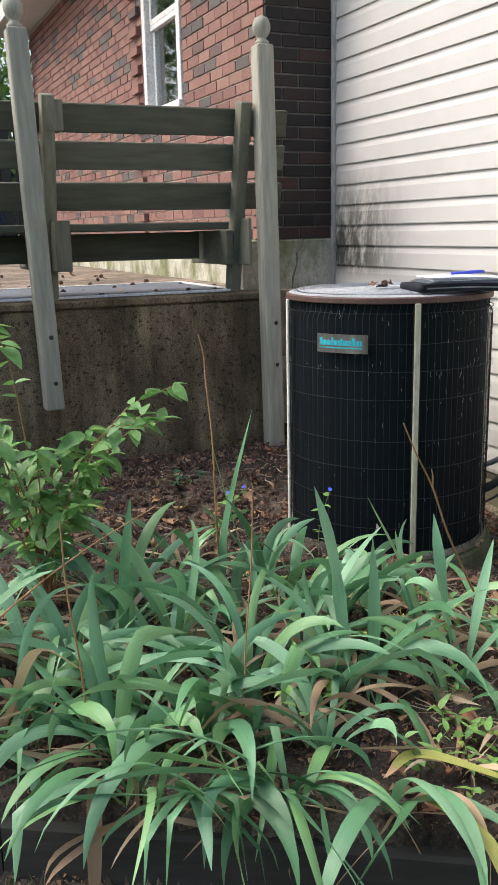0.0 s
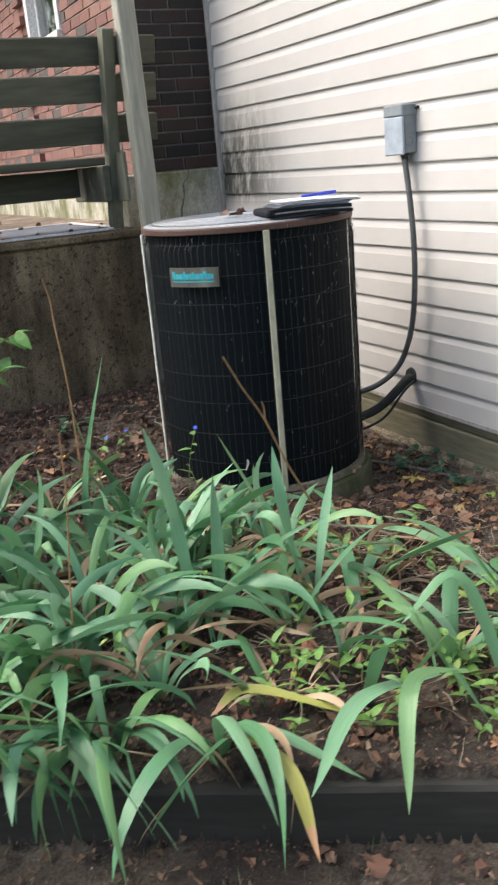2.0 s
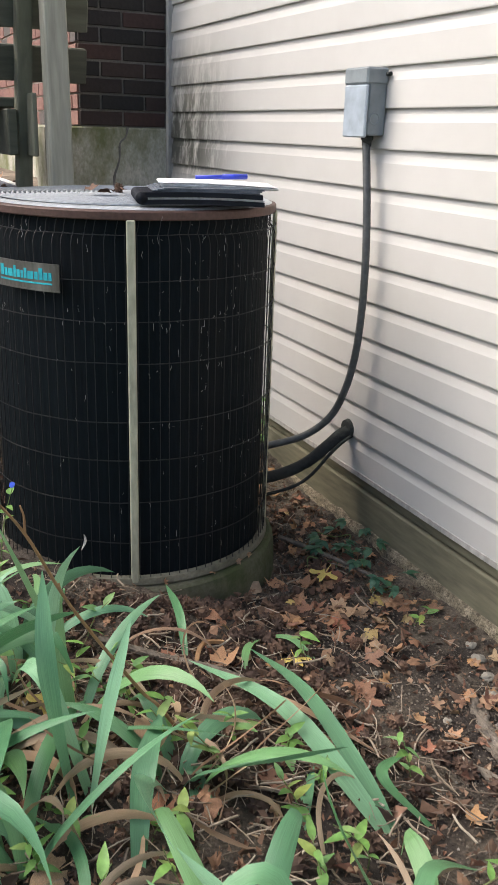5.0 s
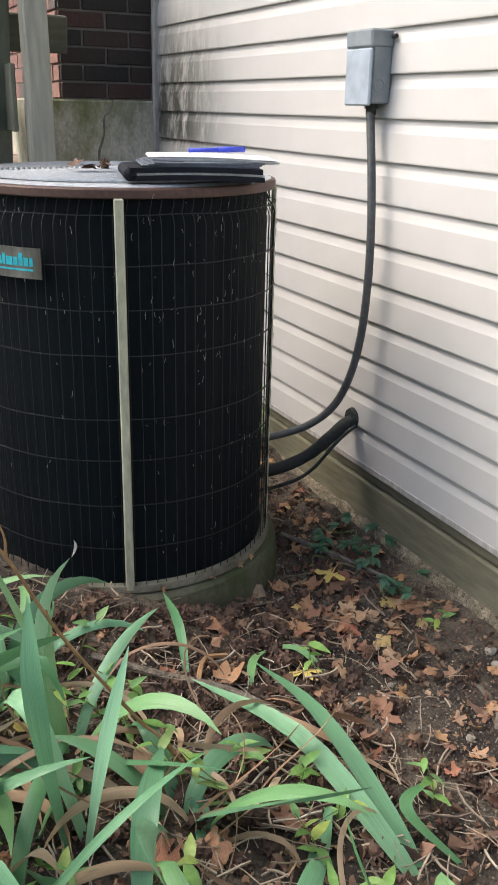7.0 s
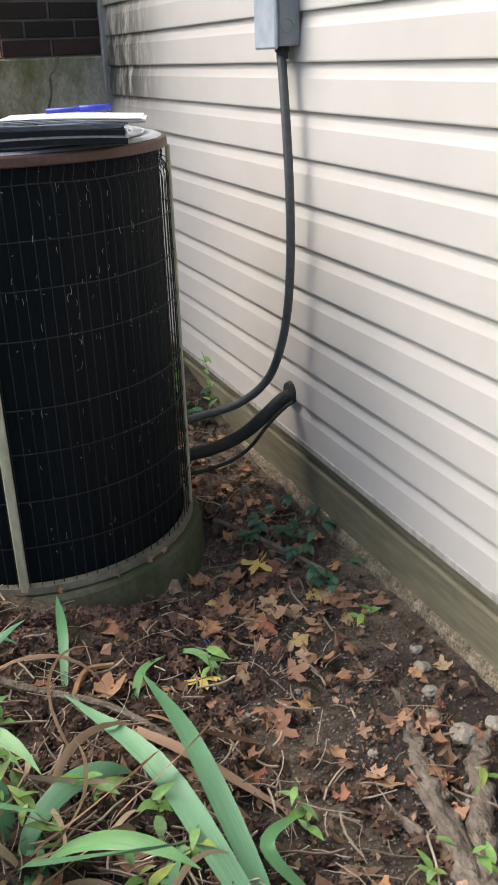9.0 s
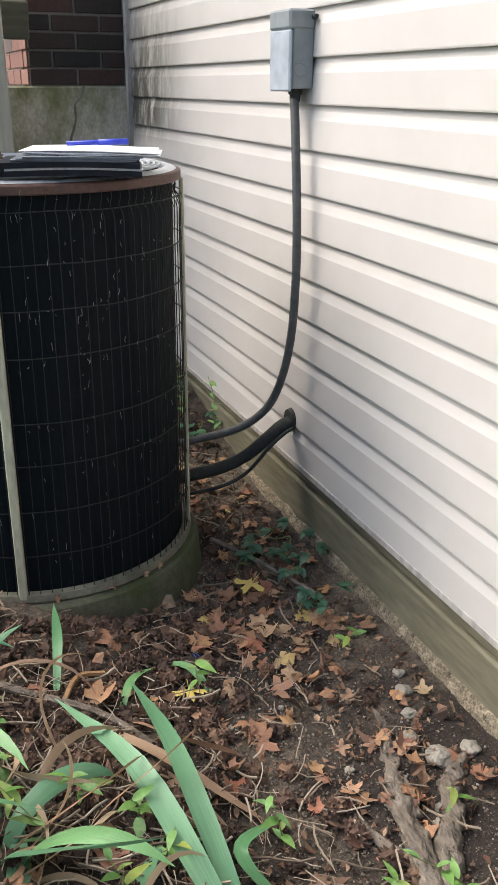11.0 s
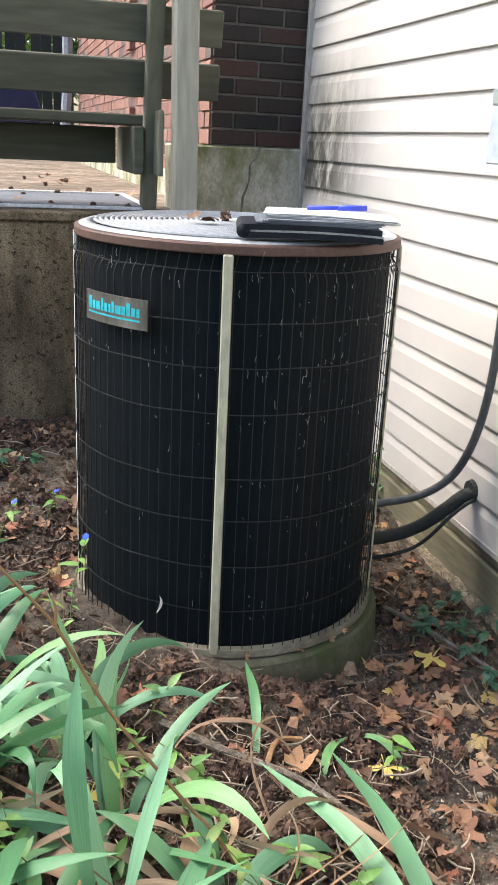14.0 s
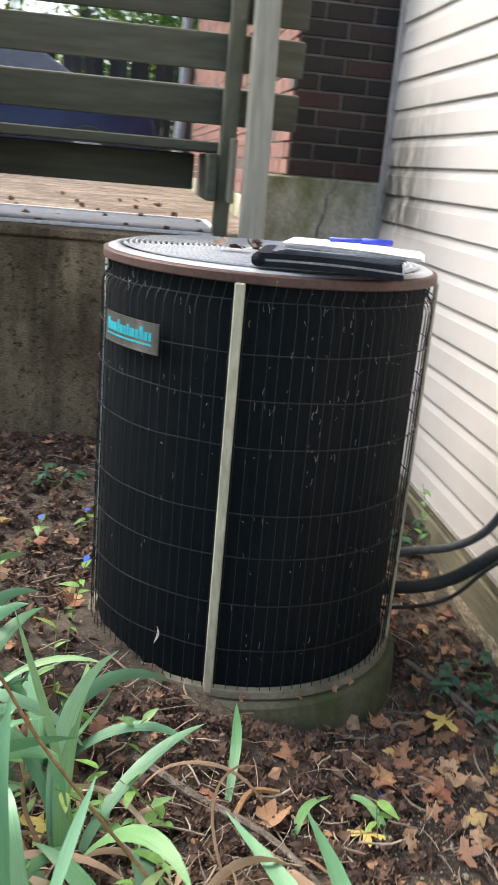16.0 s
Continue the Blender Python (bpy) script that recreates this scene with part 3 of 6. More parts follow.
# ---- condensing unit ----
def condenser():
    R, Z0, Z1 = 0.388, 0.118, 1.042
    u = thing("air_conditioner", "black cylindrical outdoor air conditioner with wire guard", "air conditioner", (UNIT[0], UNIT[1], 0))
    front = -107.0
    bm = bmesh.new()
    seg = 220
    prof = []
    for k in range(seg):
        prof.append(R - 0.020 - (0.0005 if k % 2 else 0.0))
    rows = [[bm.verts.new((prof[k] * math.cos(2 * math.pi * k / seg), prof[k] * math.sin(2 * math.pi * k / seg), z)) for k in range(seg)] for z in (Z0 + 0.01, 0.4, 0.7, Z1)]
    for a, b in zip(rows, rows[1:]):
        for k in range(seg):
            bm.faces.new((a[k], a[(k + 1) % seg], b[(k + 1) % seg], b[k]))
    part("coil", bm, COIL, u, "black coil with fine vertical fins")
    bm = bmesh.new()
    lathe(bm, [(0, Z0 - 0.0), (R + 0.004, Z0), (R + 0.008, Z0 + 0.006), (R + 0.006, Z0 + 0.022), (R - 0.012, Z0 + 0.024), (R - 0.02, Z0 + 0.01)], 96)
    part("base_pan", bm, PAN, u, "dirty cream base pan rim")
    bm = bmesh.new()
    lathe(bm, [(R - 0.02, Z1), (R - 0.001, Z1 + 0.0005), (R + 0.001, Z1 + 0.003), (R + 0.001, Z1 + 0.018), (R - 0.001, Z1 + 0.021), (R - 0.012, Z1 + 0.0225)], 128)
    part("top_rim", bm, RIM, u, "rust-brown painted rim band")
    bm = bmesh.new()
    lathe(bm, [(R - 0.010, Z1 + 0.023), (R - 0.02, Z1 + 0.027), (0.352, Z1 + 0.029), (0.35, Z1 + 0.012)], 128)
    part("top_plate", bm, TOPM, u, "light grey top plate", smooth=True)
    bm = bmesh.new()
    lathe(bm, [(0.352, Z1 - 0.01), (0, Z1 - 0.02)], 48)
    part("fan_well", bm, COIL, u, "dark fan opening")
    for i in range(23):
        r = 0.065 + i * 0.0125
        bm = bmesh.new()
        ring = [(r * math.cos(2 * math.pi * k / 72), r * math.sin(2 * math.pi * k / 72), Z1 + 0.031 + 0.007 * (1 - r / 0.35)) for k in range(73)]
        tube(bm, ring, 0.0034, 5)
        part("grille_ring", bm, TOPM, u)
    for k in range(4):
        bm = bmesh.new()
        a = math.pi / 4 + k * math.pi / 2
        tube(bm, [(0.03 * math.cos(a), 0.03 * math.sin(a), Z1 + 0.030), (0.35 * math.cos(a), 0.35 * math.sin(a), Z1 + 0.025)], 0.004, 5)
        part("grille_spoke", bm, TOPM, u)
    bm = bmesh.new()
    lathe(bm, [(0.06, Z1 + 0.02), (0.06, Z1 + 0.036), (0.05, Z1 + 0.040), (0, Z1 + 0.041)], 32)
    part("grille_hub", bm, TOPM, u, smooth=True)
    # guard wires, hooked in under the rim
    bm = bmesh.new()
    tube(bm, [(R, 0, Z0 + 0.02), (R, 0, 0.9), (R + 0.001, 0, 0.985), (R - 0.004, 0, 1.0), (R - 0.014, 0, 1.012), (R - 0.012, 0.004, 1.03), (R - 0.016, 0.006, 1.042)], 0.0012, 4)
    wire = mesh_of("guard_wire", bm, WIRE)
    nw = 96
    for k in range(nw):
        ob = new("guard_wire", wire)
        ob.parent = u
        ob.matrix_basis = pose(0, 0, 0, 0, 0, 360 * k / nw + RNG.uniform(-0.35, 0.35))
    for z in (1.01, 0.905, 0.81, 0.71, 0.563, 0.464, 0.351, 0.241):
        bm = bmesh.new()
        ring = [((R + 0.0022) * math.cos(2 * math.pi * k / 96), (R + 0.0022) * math.sin(2 * math.pi * k / 96), z + 0.003 * noise.noise(Vector((k * 0.2, z * 9, 0)))) for k in range(97)]
        tube(bm, ring, 0.0016, 4)
        part("guard_ring", bm, WIRE, u)
    # upright corner strips
    for a, mat, lab in ((front, STRIP, "cream plastic corner strip"), (front - 87, STRIP_W, "pale corner strip"), (front + 88, STRIP, "cream plastic corner strip"), (front + 180, STRIP, "cream plastic corner strip")):
        bm = bmesh.new()
        box(bm, R - 0.004, R + 0.007, -0.0105, 0.0105, Z0 + 0.004, Z1 + 0.002)
        bevelled(bm, 0.003)
        bmesh.ops.transform(bm, matrix=pose(0, 0, 0, 0, 0, a), verts=bm.verts)
        part("corner_strip", bm, mat, u, lab)
    return u, front


AC, FRONT = condenser()


def pad():
    p = thing("concrete_pad", "round mossy concrete pad under the air conditioner", "pad", (UNIT[0], UNIT[1], -0.04))
    bm = bmesh.new()
    lathe(bm, [(0, 0.157), (0.405, 0.157), (0.413, 0.15), (0.418, 0.13), (0.425, 0.0), (0, 0)], 72)
    for v in bm.verts:
        v.co += Vector((noise.noise(v.co * 9), noise.noise(v.co * 9 + Vector((5, 0, 0))), 0)) * 0.006
    part("slab", bm, PADC, p, smooth=False)


pad()


# ---- disconnect box, conduit and line set ----
def disconnect():
    b = thing("disconnect_box", "grey metal electrical disconnect box on the siding", "electrical box", (2.605, 2.79, 1.240))
    bm = bmesh.new()
    box(bm, -0.022, 0.036, -0.06, 0.06, 0, 0.165)
    part("body", bevelled(bm, 0.004), GREYBOX, b)
    bm = bmesh.new()
    box(bm, -0.034, 0.037, -0.064, 0.064, 0.137, 0.182)
    part("lid", bevelled(bm, 0.005), GREYBOX, b, "hinged grey metal lid")
    bm = bmesh.new()
    box(bm, -0.0325, -0.0225, -0.062, 0.062, -0.006, 0.136)
    part("door", bevelled(bm, 0.004), BOXDOOR, b, "grey box door tinted pale blue for reflected sky")
    for z, r in ((0.045, 0.018),):
        bm = bmesh.new()
        lathe(bm, [(r, 0), (r, 0.002), (r - 0.003, 0.003), (r - 0.005, 0.001), (0, 0.001)], 20)
        bmesh.ops.transform(bm, matrix=Matrix.Translation((0.0, -0.0601, z)) @ pose(0, 0, 0, 90), verts=bm.verts)
        part("knockout", bm, GREYBOX, b, "round knockout")
    bm = bmesh.new()
    lathe(bm, [(0, 0.0), (0.018, 0.0), (0.018, -0.012), (0.014, -0.014), (0.014, -0.03), (0, -0.03)], 16)
    bmesh.ops.transform(bm, matrix=Matrix.Translation((0.005, -0.02, 0)), verts=bm.verts)
    part("conduit_fitting", bm, FOAM, b, "dark conduit fitting")
    bm = bmesh.new()
    tube(bm, [(0.03, -0.066, 0.165), (0.03, -0.082, 0.165)], 0.006, 8)
    part("hasp_pin", bm, FOAM, b)
    c = thing("electrical_conduit", "flexible grey conduit curving from box to unit", "conduit", (2.605, 2.77, 1.215))
    bm = bmesh.new()
    o = Vector((2.605, 2.77, 1.215))
    pts = [(2.608, 2.77, 1.222), (2.599, 2.728, 1.05), (2.597, 2.71, 0.90), (2.597, 2.71, 0.75), (2.592, 2.722, 0.60), (2.577, 2.748, 0.475), (2.548, 2.785, 0.38), (2.48, 2.825, 0.315), (2.37, 2.86, 0.283), (2.26, 2.87, 0.27)]
    tube(bm, [p - o for p in spline(pts, 8)], 0.0118, 12)
    part("hose", bm, CONDUIT, c, smooth=True)
    ls = thing("refrigerant_line", "black foam-wrapped refrigerant line from wall to unit", "pipe", (2.64, 2.808, 0.320))
    o = Vector((2.64, 2.808, 0.320))
    bm = bmesh.new()
    pts = [(2.66, 2.808, 0.322), (2.61, 2.80, 0.316), (2.56, 2.798, 0.282), (2.49, 2.815, 0.225), (2.40, 2.83, 0.19), (2.25, 2.85, 0.175)]
    tube(bm, [p - o for p in spline(pts, 8)], 0.019, 12, wobble=0.12)
    part("insulation", bm, FOAM, ls, smooth=True)
    bm = bmesh.new()
    pts = [(2.66, 2.795, 0.314), (2.60, 2.77, 0.30), (2.55, 2.768, 0.262), (2.49, 2.78, 0.192), (2.42, 2.79, 0.155), (2.31, 2.81, 0.135), (2.24, 2.83, 0.14)]
    tube(bm, [p - o for p in spline(pts, 8)], 0.0055, 8)
    part("thin_line", bm, FOAM, ls, "thin bare copper liquid line", smooth=True)
    bm = bmesh.new()
    lathe(bm, [(0.034, 0), (0.03, 0.012), (0.0, 0.014)], 16)
    bmesh.ops.transform(bm, matrix=Matrix.Translation((0, 0, 0.008)) @ pose(0, 0, 0, 0, -90, 0), verts=bm.verts)
    part("wall_sealant", bm, FOAM, ls, "black sealant collar")


disconnect()


# ---- plant and litter materials ----
def blade_material(name, base, tip, rough=0.33, tip_at=0.955, vary=True, trans=0.18):
    m, t, n, l, b = nodes_of(name)
    uv = n.new("ShaderNodeTexCoord")
    sep = n.new("ShaderNodeSeparateXYZ")
    l.new(uv.outputs["UV"], sep.inputs[0])
    oi = n.new("ShaderNodeObjectInfo")
    col = ramp(t, base, oi.outputs["Random"])
    mp = n.new("ShaderNodeMapping")
    mp.inputs["Scale"].default_value = (14, 1.2, 1)
    l.new(uv.outputs["UV"], mp.inputs[0])
    vein = n.new("ShaderNodeTexNoise")
    vein.inputs["Scale"].default_value = 3.0
    vein.inputs["Detail"].default_value = 3
    l.new(mp.outputs[0], vein.inputs["Vector"])
    col = mix(t, 1.0, col, ramp(t, [(0.3, (0.78,) * 3), (0.7, (1.18,) * 3)], vein.outputs[0]), "MULTIPLY")
    blot = noise_tex(t, 9, 4)
    add = n.new("ShaderNodeMath")
    add.operation = "MULTIPLY_ADD"
    l.new(blot, add.inputs[0])
    add.inputs[1].default_value = 0.14
    l.new(sep.outputs[1], add.inputs[2])
    col = mix(t, ramp(t, [(tip_at + 0.05, (0, 0, 0)), (min(1.0, tip_at + 0.09), (1, 1, 1))], add.outputs[0]), col, tip)
    l.new(col, b.inputs["Base Color"])
    b.inputs["Roughness"].default_value = rough
    bump(t, b, vein.outputs[0], 0.35, 0.002)
    tr = n.new("ShaderNodeBsdfTranslucent")
    l.new(col, tr.inputs[0])
    mx = n.new("ShaderNodeMixShader")
    mx.inputs[0].default_value = trans
    l.new(b.outputs[0], mx.inputs[1])
    l.new(tr.outputs[0], mx.inputs[2])
    l.new(mx.outputs[0], n["Material Output"].inputs[0])
    return m


BLADE = blade_material("iris_blade", [(0, (0.07, 0.185, 0.085)), (0.2, (0.15, 0.34, 0.185)), (0.4, (0.085, 0.225, 0.09)), (0.65, (0.25, 0.47, 0.29)), (0.85, (0.155, 0.33, 0.13)), (1, (0.20, 0.37, 0.16))], (0.33, 0.25, 0.13))
BLADE_YELLOW = blade_material("yellowing_blade", [(0, (0.40, 0.40, 0.09)), (0.5, (0.46, 0.38, 0.10)), (1, (0.28, 0.36, 0.09))], (0.50, 0.30, 0.16), tip_at=0.82)
BLADE_DRY = blade_material("dry_blade", [(0, (0.36, 0.25, 0.15)), (0.35, (0.54, 0.42, 0.28)), (0.7, (0.30, 0.18, 0.11)), (1, (0.48, 0.38, 0.27))], (0.2, 0.11, 0.06), rough=0.7)
WEEDLEAF = pieces("weed_leaf", [(0, (0.14, 0.30, 0.07)), (0.4, (0.20, 0.38, 0.09)), (0.75, (0.16, 0.32, 0.12)), (1, (0.34, 0.42, 0.10))], 0.5, 60, 0.2, trans=0.25)
BUSHLEAF = pieces("shrub_leaf", [(0, (0.10, 0.24, 0.07)), (0.4, (0.17, 0.36, 0.09)), (0.7, (0.12, 0.26, 0.10)), (1, (0.26, 0.44, 0.11))], 0.45, 60, 0.2, trans=0.3)
CREEPLEAF = pieces("creeper_leaf", [(0, (0.035, 0.10, 0.062)), (0.5, (0.05, 0.135, 0.08)), (1, (0.06, 0.15, 0.06))], 0.45, 60, 0.2, trans=0.15)
STEM = weathered("green_stem", (0.13, 0.20, 0.06), (0.18, 0.22, 0.08), (0.20, 0.13, 0.06), 0.6, 12, 60, bumps=0.1)
STALK = weathered("dry_stalk", (0.27, 0.15, 0.07), (0.36, 0.22, 0.11), (0.16, 0.09, 0.045), 0.75, 14, 90, bumps=0.2)
FALLEN_STOPS = [(0, (0.34, 0.18, 0.10)), (0.14, (0.46, 0.26, 0.14)), (0.28, (0.24, 0.115, 0.08)), (0.42, (0.52, 0.35, 0.21)), (0.56, (0.40, 0.155, 0.09)), (0.7, (0.28, 0.165, 0.11)), (0.84, (0.54, 0.30, 0.13)), (0.95, (0.46, 0.33, 0.21)), (1, (0.58, 0.43, 0.14))]
FALLEN = pieces("fallen_leaf", FALLEN_STOPS, 0.7, 50, 0.5, trans=0.12, dark=0.6)
CRUMBLED = pieces("crumbled_leaf", [(q, tuple(0.8 * k for k in c)) for q, c in FALLEN_STOPS], 0.75, 60, 0.5, trans=0.08, island=True, dark=0.55)
YLEAF = pieces("yellow_leaf", [(0, (0.70, 0.55, 0.16)), (1, (0.66, 0.52, 0.14))], 0.6, 40, 0.3, trans=0.15)
LITTER = pieces("litter", [(0, (0.09, 0.055, 0.038)), (0.3, (0.17, 0.10, 0.064)), (0.5, (0.045, 0.03, 0.022)), (0.7, (0.26, 0.155, 0.095)), (0.85, (0.15, 0.07, 0.045)), (1, (0.36, 0.26, 0.17))], 0.85, 80, 0.4, island=True)
STRAW = pieces("straw", [(0, (0.22, 0.17, 0.12)), (0.4, (0.36, 0.30, 0.23)), (0.7, (0.12, 0.085, 0.06)), (1, (0.44, 0.39, 0.31))], 0.75, 80, 0.2, island=True)
GRIT = pieces("grit", [(0, (0.06, 0.045, 0.035)), (0.4, (0.13, 0.105, 0.08)), (0.7, (0.22, 0.19, 0.15)), (0.9, (0.05, 0.038, 0.03)), (1, (0.42, 0.39, 0.34))], 0.9, 90, 0.2, island=True)
GUM = pieces("seed_ball", [(0, (0.06, 0.036, 0.026)), (0.6, (0.105, 0.062, 0.042)), (1, (0.155, 0.095, 0.062))], 0.85, 90, 0.4)
CONEM = weathered("pine_cone", (0.14, 0.08, 0.055), (0.22, 0.13, 0.09), (0.08, 0.045, 0.03), 0.85, 30, 120, bumps=0.4)
BARK = weathered("root_bark", (0.15, 0.125, 0.10), (0.27, 0.235, 0.195), (0.06, 0.05, 0.04), 0.95, 26, 110, (1, 0.4, 1), 1.0, dist=0.012, spec=0.15)
STONE = weathered("pale_stone", (0.26, 0.24, 0.20), (0.33, 0.31, 0.26), (0.2, 0.18, 0.14), 0.9, 20, 140, bumps=0.8)
BLUE = weathered("blue_petal", (0.04, 0.10, 0.62), (0.07, 0.15, 0.75), (0.05, 0.1, 0.6), 0.5, 30, 90, bumps=0.05)
LEATHER = weathered("black_leather", (0.006, 0.008, 0.013), (0.010, 0.012, 0.019), (0.016, 0.02, 0.03), 0.62, 20, 220, bumps=0.3, spec=0.2)
PAPER = weathered("white_paper", (0.80, 0.81, 0.83), (0.84, 0.85, 0.87), (0.74, 0.75, 0.79), 0.7, 10, 60, bumps=0.05, stain_at=(0.6, 0.85))
BLUEINK = weathered("blue_plastic", (0.03, 0.05, 0.45), (0.04, 0.07, 0.55), (0.03, 0.04, 0.35), 0.35, 10, 60, bumps=0.05)
PLATE = weathered("brushed_plate", (0.13, 0.125, 0.115), (0.26, 0.25, 0.23), (0.07, 0.06, 0.05), 0.4, 14, 80, (1, 1, 0.2), 0.15, metal=0.5)
TEAL = weathered("teal_paint", (0.02, 0.36, 0.44), (0.03, 0.44, 0.52), (0.02, 0.25, 0.3), 0.5, 30, 90, bumps=0.05, stain_at=(0.65, 0.9))
LINT = weathered("pale_lint", (0.28, 0.275, 0.265), (0.4, 0.39, 0.37), (0.3, 0.28, 0.25), 0.9, 40, 120, bumps=0.1)
SHEET = weathered("blue_grey_sheet", (0.10, 0.115, 0.14), (0.15, 0.17, 0.20), (0.07, 0.075, 0.085), 0.75, 3, 60, bumps=0.15)
FENCE = weathered("dark_fence_board", (0.035, 0.034, 0.03), (0.06, 0.058, 0.05), (0.02, 0.02, 0.018), 0.85, 4, 60, (1, 1, 0.2), 0.4, vary=0.3)
NAVY = weathered("navy_car_paint", (0.012, 0.018, 0.06), (0.016, 0.024, 0.075), (0.02, 0.03, 0.08), 0.25, 2, 60, bumps=0.02)
SPOUT = weathered("grey_blue_metal", (0.28, 0.33, 0.38), (0.34, 0.39, 0.44), (0.2, 0.23, 0.26), 0.45, 5, 60, bumps=0.1)
TREELEAF = pieces("tree_leaf", [(0, (0.05, 0.13, 0.025)), (0.4, (0.10, 0.22, 0.035)), (0.8, (0.20, 0.33, 0.05)), (1, (0.36, 0.38, 0.06))], 0.5, 30, 0.2, trans=0.4, island=True)
GRASS = pieces("grass", [(0, (0.05, 0.10, 0.03)), (0.5, (0.09, 0.16, 0.045)), (1, (0.17, 0.19, 0.07))], 0.6, 60, 0.1, island=True)


# ---- iris clumps ----
def blade(bm, base, az, length, width, lean, curl, twist=0.0, kink=None, segs=12):
    """A strap leaf: V-folded, leaning out along az and drooping; kink: where it folds over."""
    uv = bm.loops.layers.uv.verify()
    p = Vector(base)
    a = radians(az)
    th = radians(lean) * 0.55
    full = radians(lean)
    rows = []
    dl = length / segs
    side_turn = 0.9 * twist
    for i in range(segs + 1):
        s = i / segs
        out = Vector((math.cos(a), math.sin(a), 0))
        d = out * math.sin(th) + Vector((0, 0, 1)) * math.cos(th)
        side = Vector((-math.sin(a), math.cos(a), 0))
        nrm = side.cross(d)
        q = radians(twist) * s
        sd = side * math.cos(q) + nrm * math.sin(q)
        nn = nrm * math.cos(q) - side * math.sin(q)
        w = width * min(0.30 + 3.2 * s, 0.62 + 0.75 * s - 0.3 * s * s) if s < 0.5 else width * 0.92 * max(0.02, (1 - ((s - 0.5) / 0.5) ** 2.2))
        rows.append((p - sd * w / 2, p - nn * w * 0.13, p + sd * w / 2, s))
        p = p + d * dl
        if p.z < ground_z(p.x, p.y) + 0.012:
            p.z = ground_z(p.x, p.y) + 0.012
            th = min(th, radians(92))
        if i < 3:
            th += full * 0.15
        th += radians(curl) * (0.35 + 1.3 * s) / segs
        if kink and abs(s - kink[0]) < 0.5 / segs:
            th += radians(kink[1])
        th = min(th, radians(172))
        a += radians(side_turn) / segs
    vs = [[bm.verts.new(c) for c in r[:3]] for r in rows]
    for i in range(segs):
        for k in range(2):
            f = bm.faces.new((vs[i][k], vs[i][k + 1], vs[i + 1][k + 1], vs[i + 1][k]))
            f.smooth = True
            for lp, (u, v) in zip(f.loops, ((k / 2, i / segs), ((k + 1) / 2, i / segs), ((k + 1) / 2, (i + 1) / segs), (k / 2, (i + 1) / segs))):
                lp[uv].uv = (u, v)


def leaf_mesh(name, material, *args, **kw):
    bm = bmesh.new()
    blade(bm, *args, **kw)
    me = bpy.data.meshes.new(name)
    bm.to_mesh(me)
    bm.free()
    me.materials.append(material)
    return me


def iris(x, y, n, length, lean=(8, 50), curl=(40, 130), bias=None, spread=360, dry=5, label="green iris clump with arching strap leaves in the bed"):
    z = ground_z(x, y)
    c = thing("iris_clump", label, "iris plant", (x, y, z), group="iris clumps in the bed")
    a0 = RNG.uniform(0, 360) if bias is None else bias
    n = int(n * 1.2)
    for i in range(n + dry):
        az = a0 + (RNG.uniform(-spread / 2, spread / 2))
        r = RNG.uniform(0.0, 0.05)
        b = (x + r * math.cos(radians(az)), y + r * math.sin(radians(az)), ground_z(x, y) - 0.01)
        if i < n:
            k = RNG.random()
            kink = (RNG.uniform(0.45, 0.75), RNG.uniform(35, 90)) if k < 0.28 else None
            u = RNG.random()
            le = lean[0] + (lean[1] - lean[0]) * u
            mat = BLADE
            me = leaf_mesh("leaf", mat, b, az, length * RNG.uniform(0.65, 1.15), RNG.uniform(0.022, 0.046), le, RNG.uniform(*curl), RNG.uniform(-100, 100), kink)
        else:
            me = leaf_mesh("dry_leaf", BLADE_DRY, b, az, length * RNG.uniform(0.5, 0.9), RNG.uniform(0.010, 0.026), RNG.uniform(50, 85), RNG.uniform(20, 110), RNG.uniform(-160, 160), None)
        ob = new("leaf" if i < n else "dry_leaf", me)
        ob.parent = c
        ob.matrix_parent_inverse = c.matrix_basis.inverted()
    return c


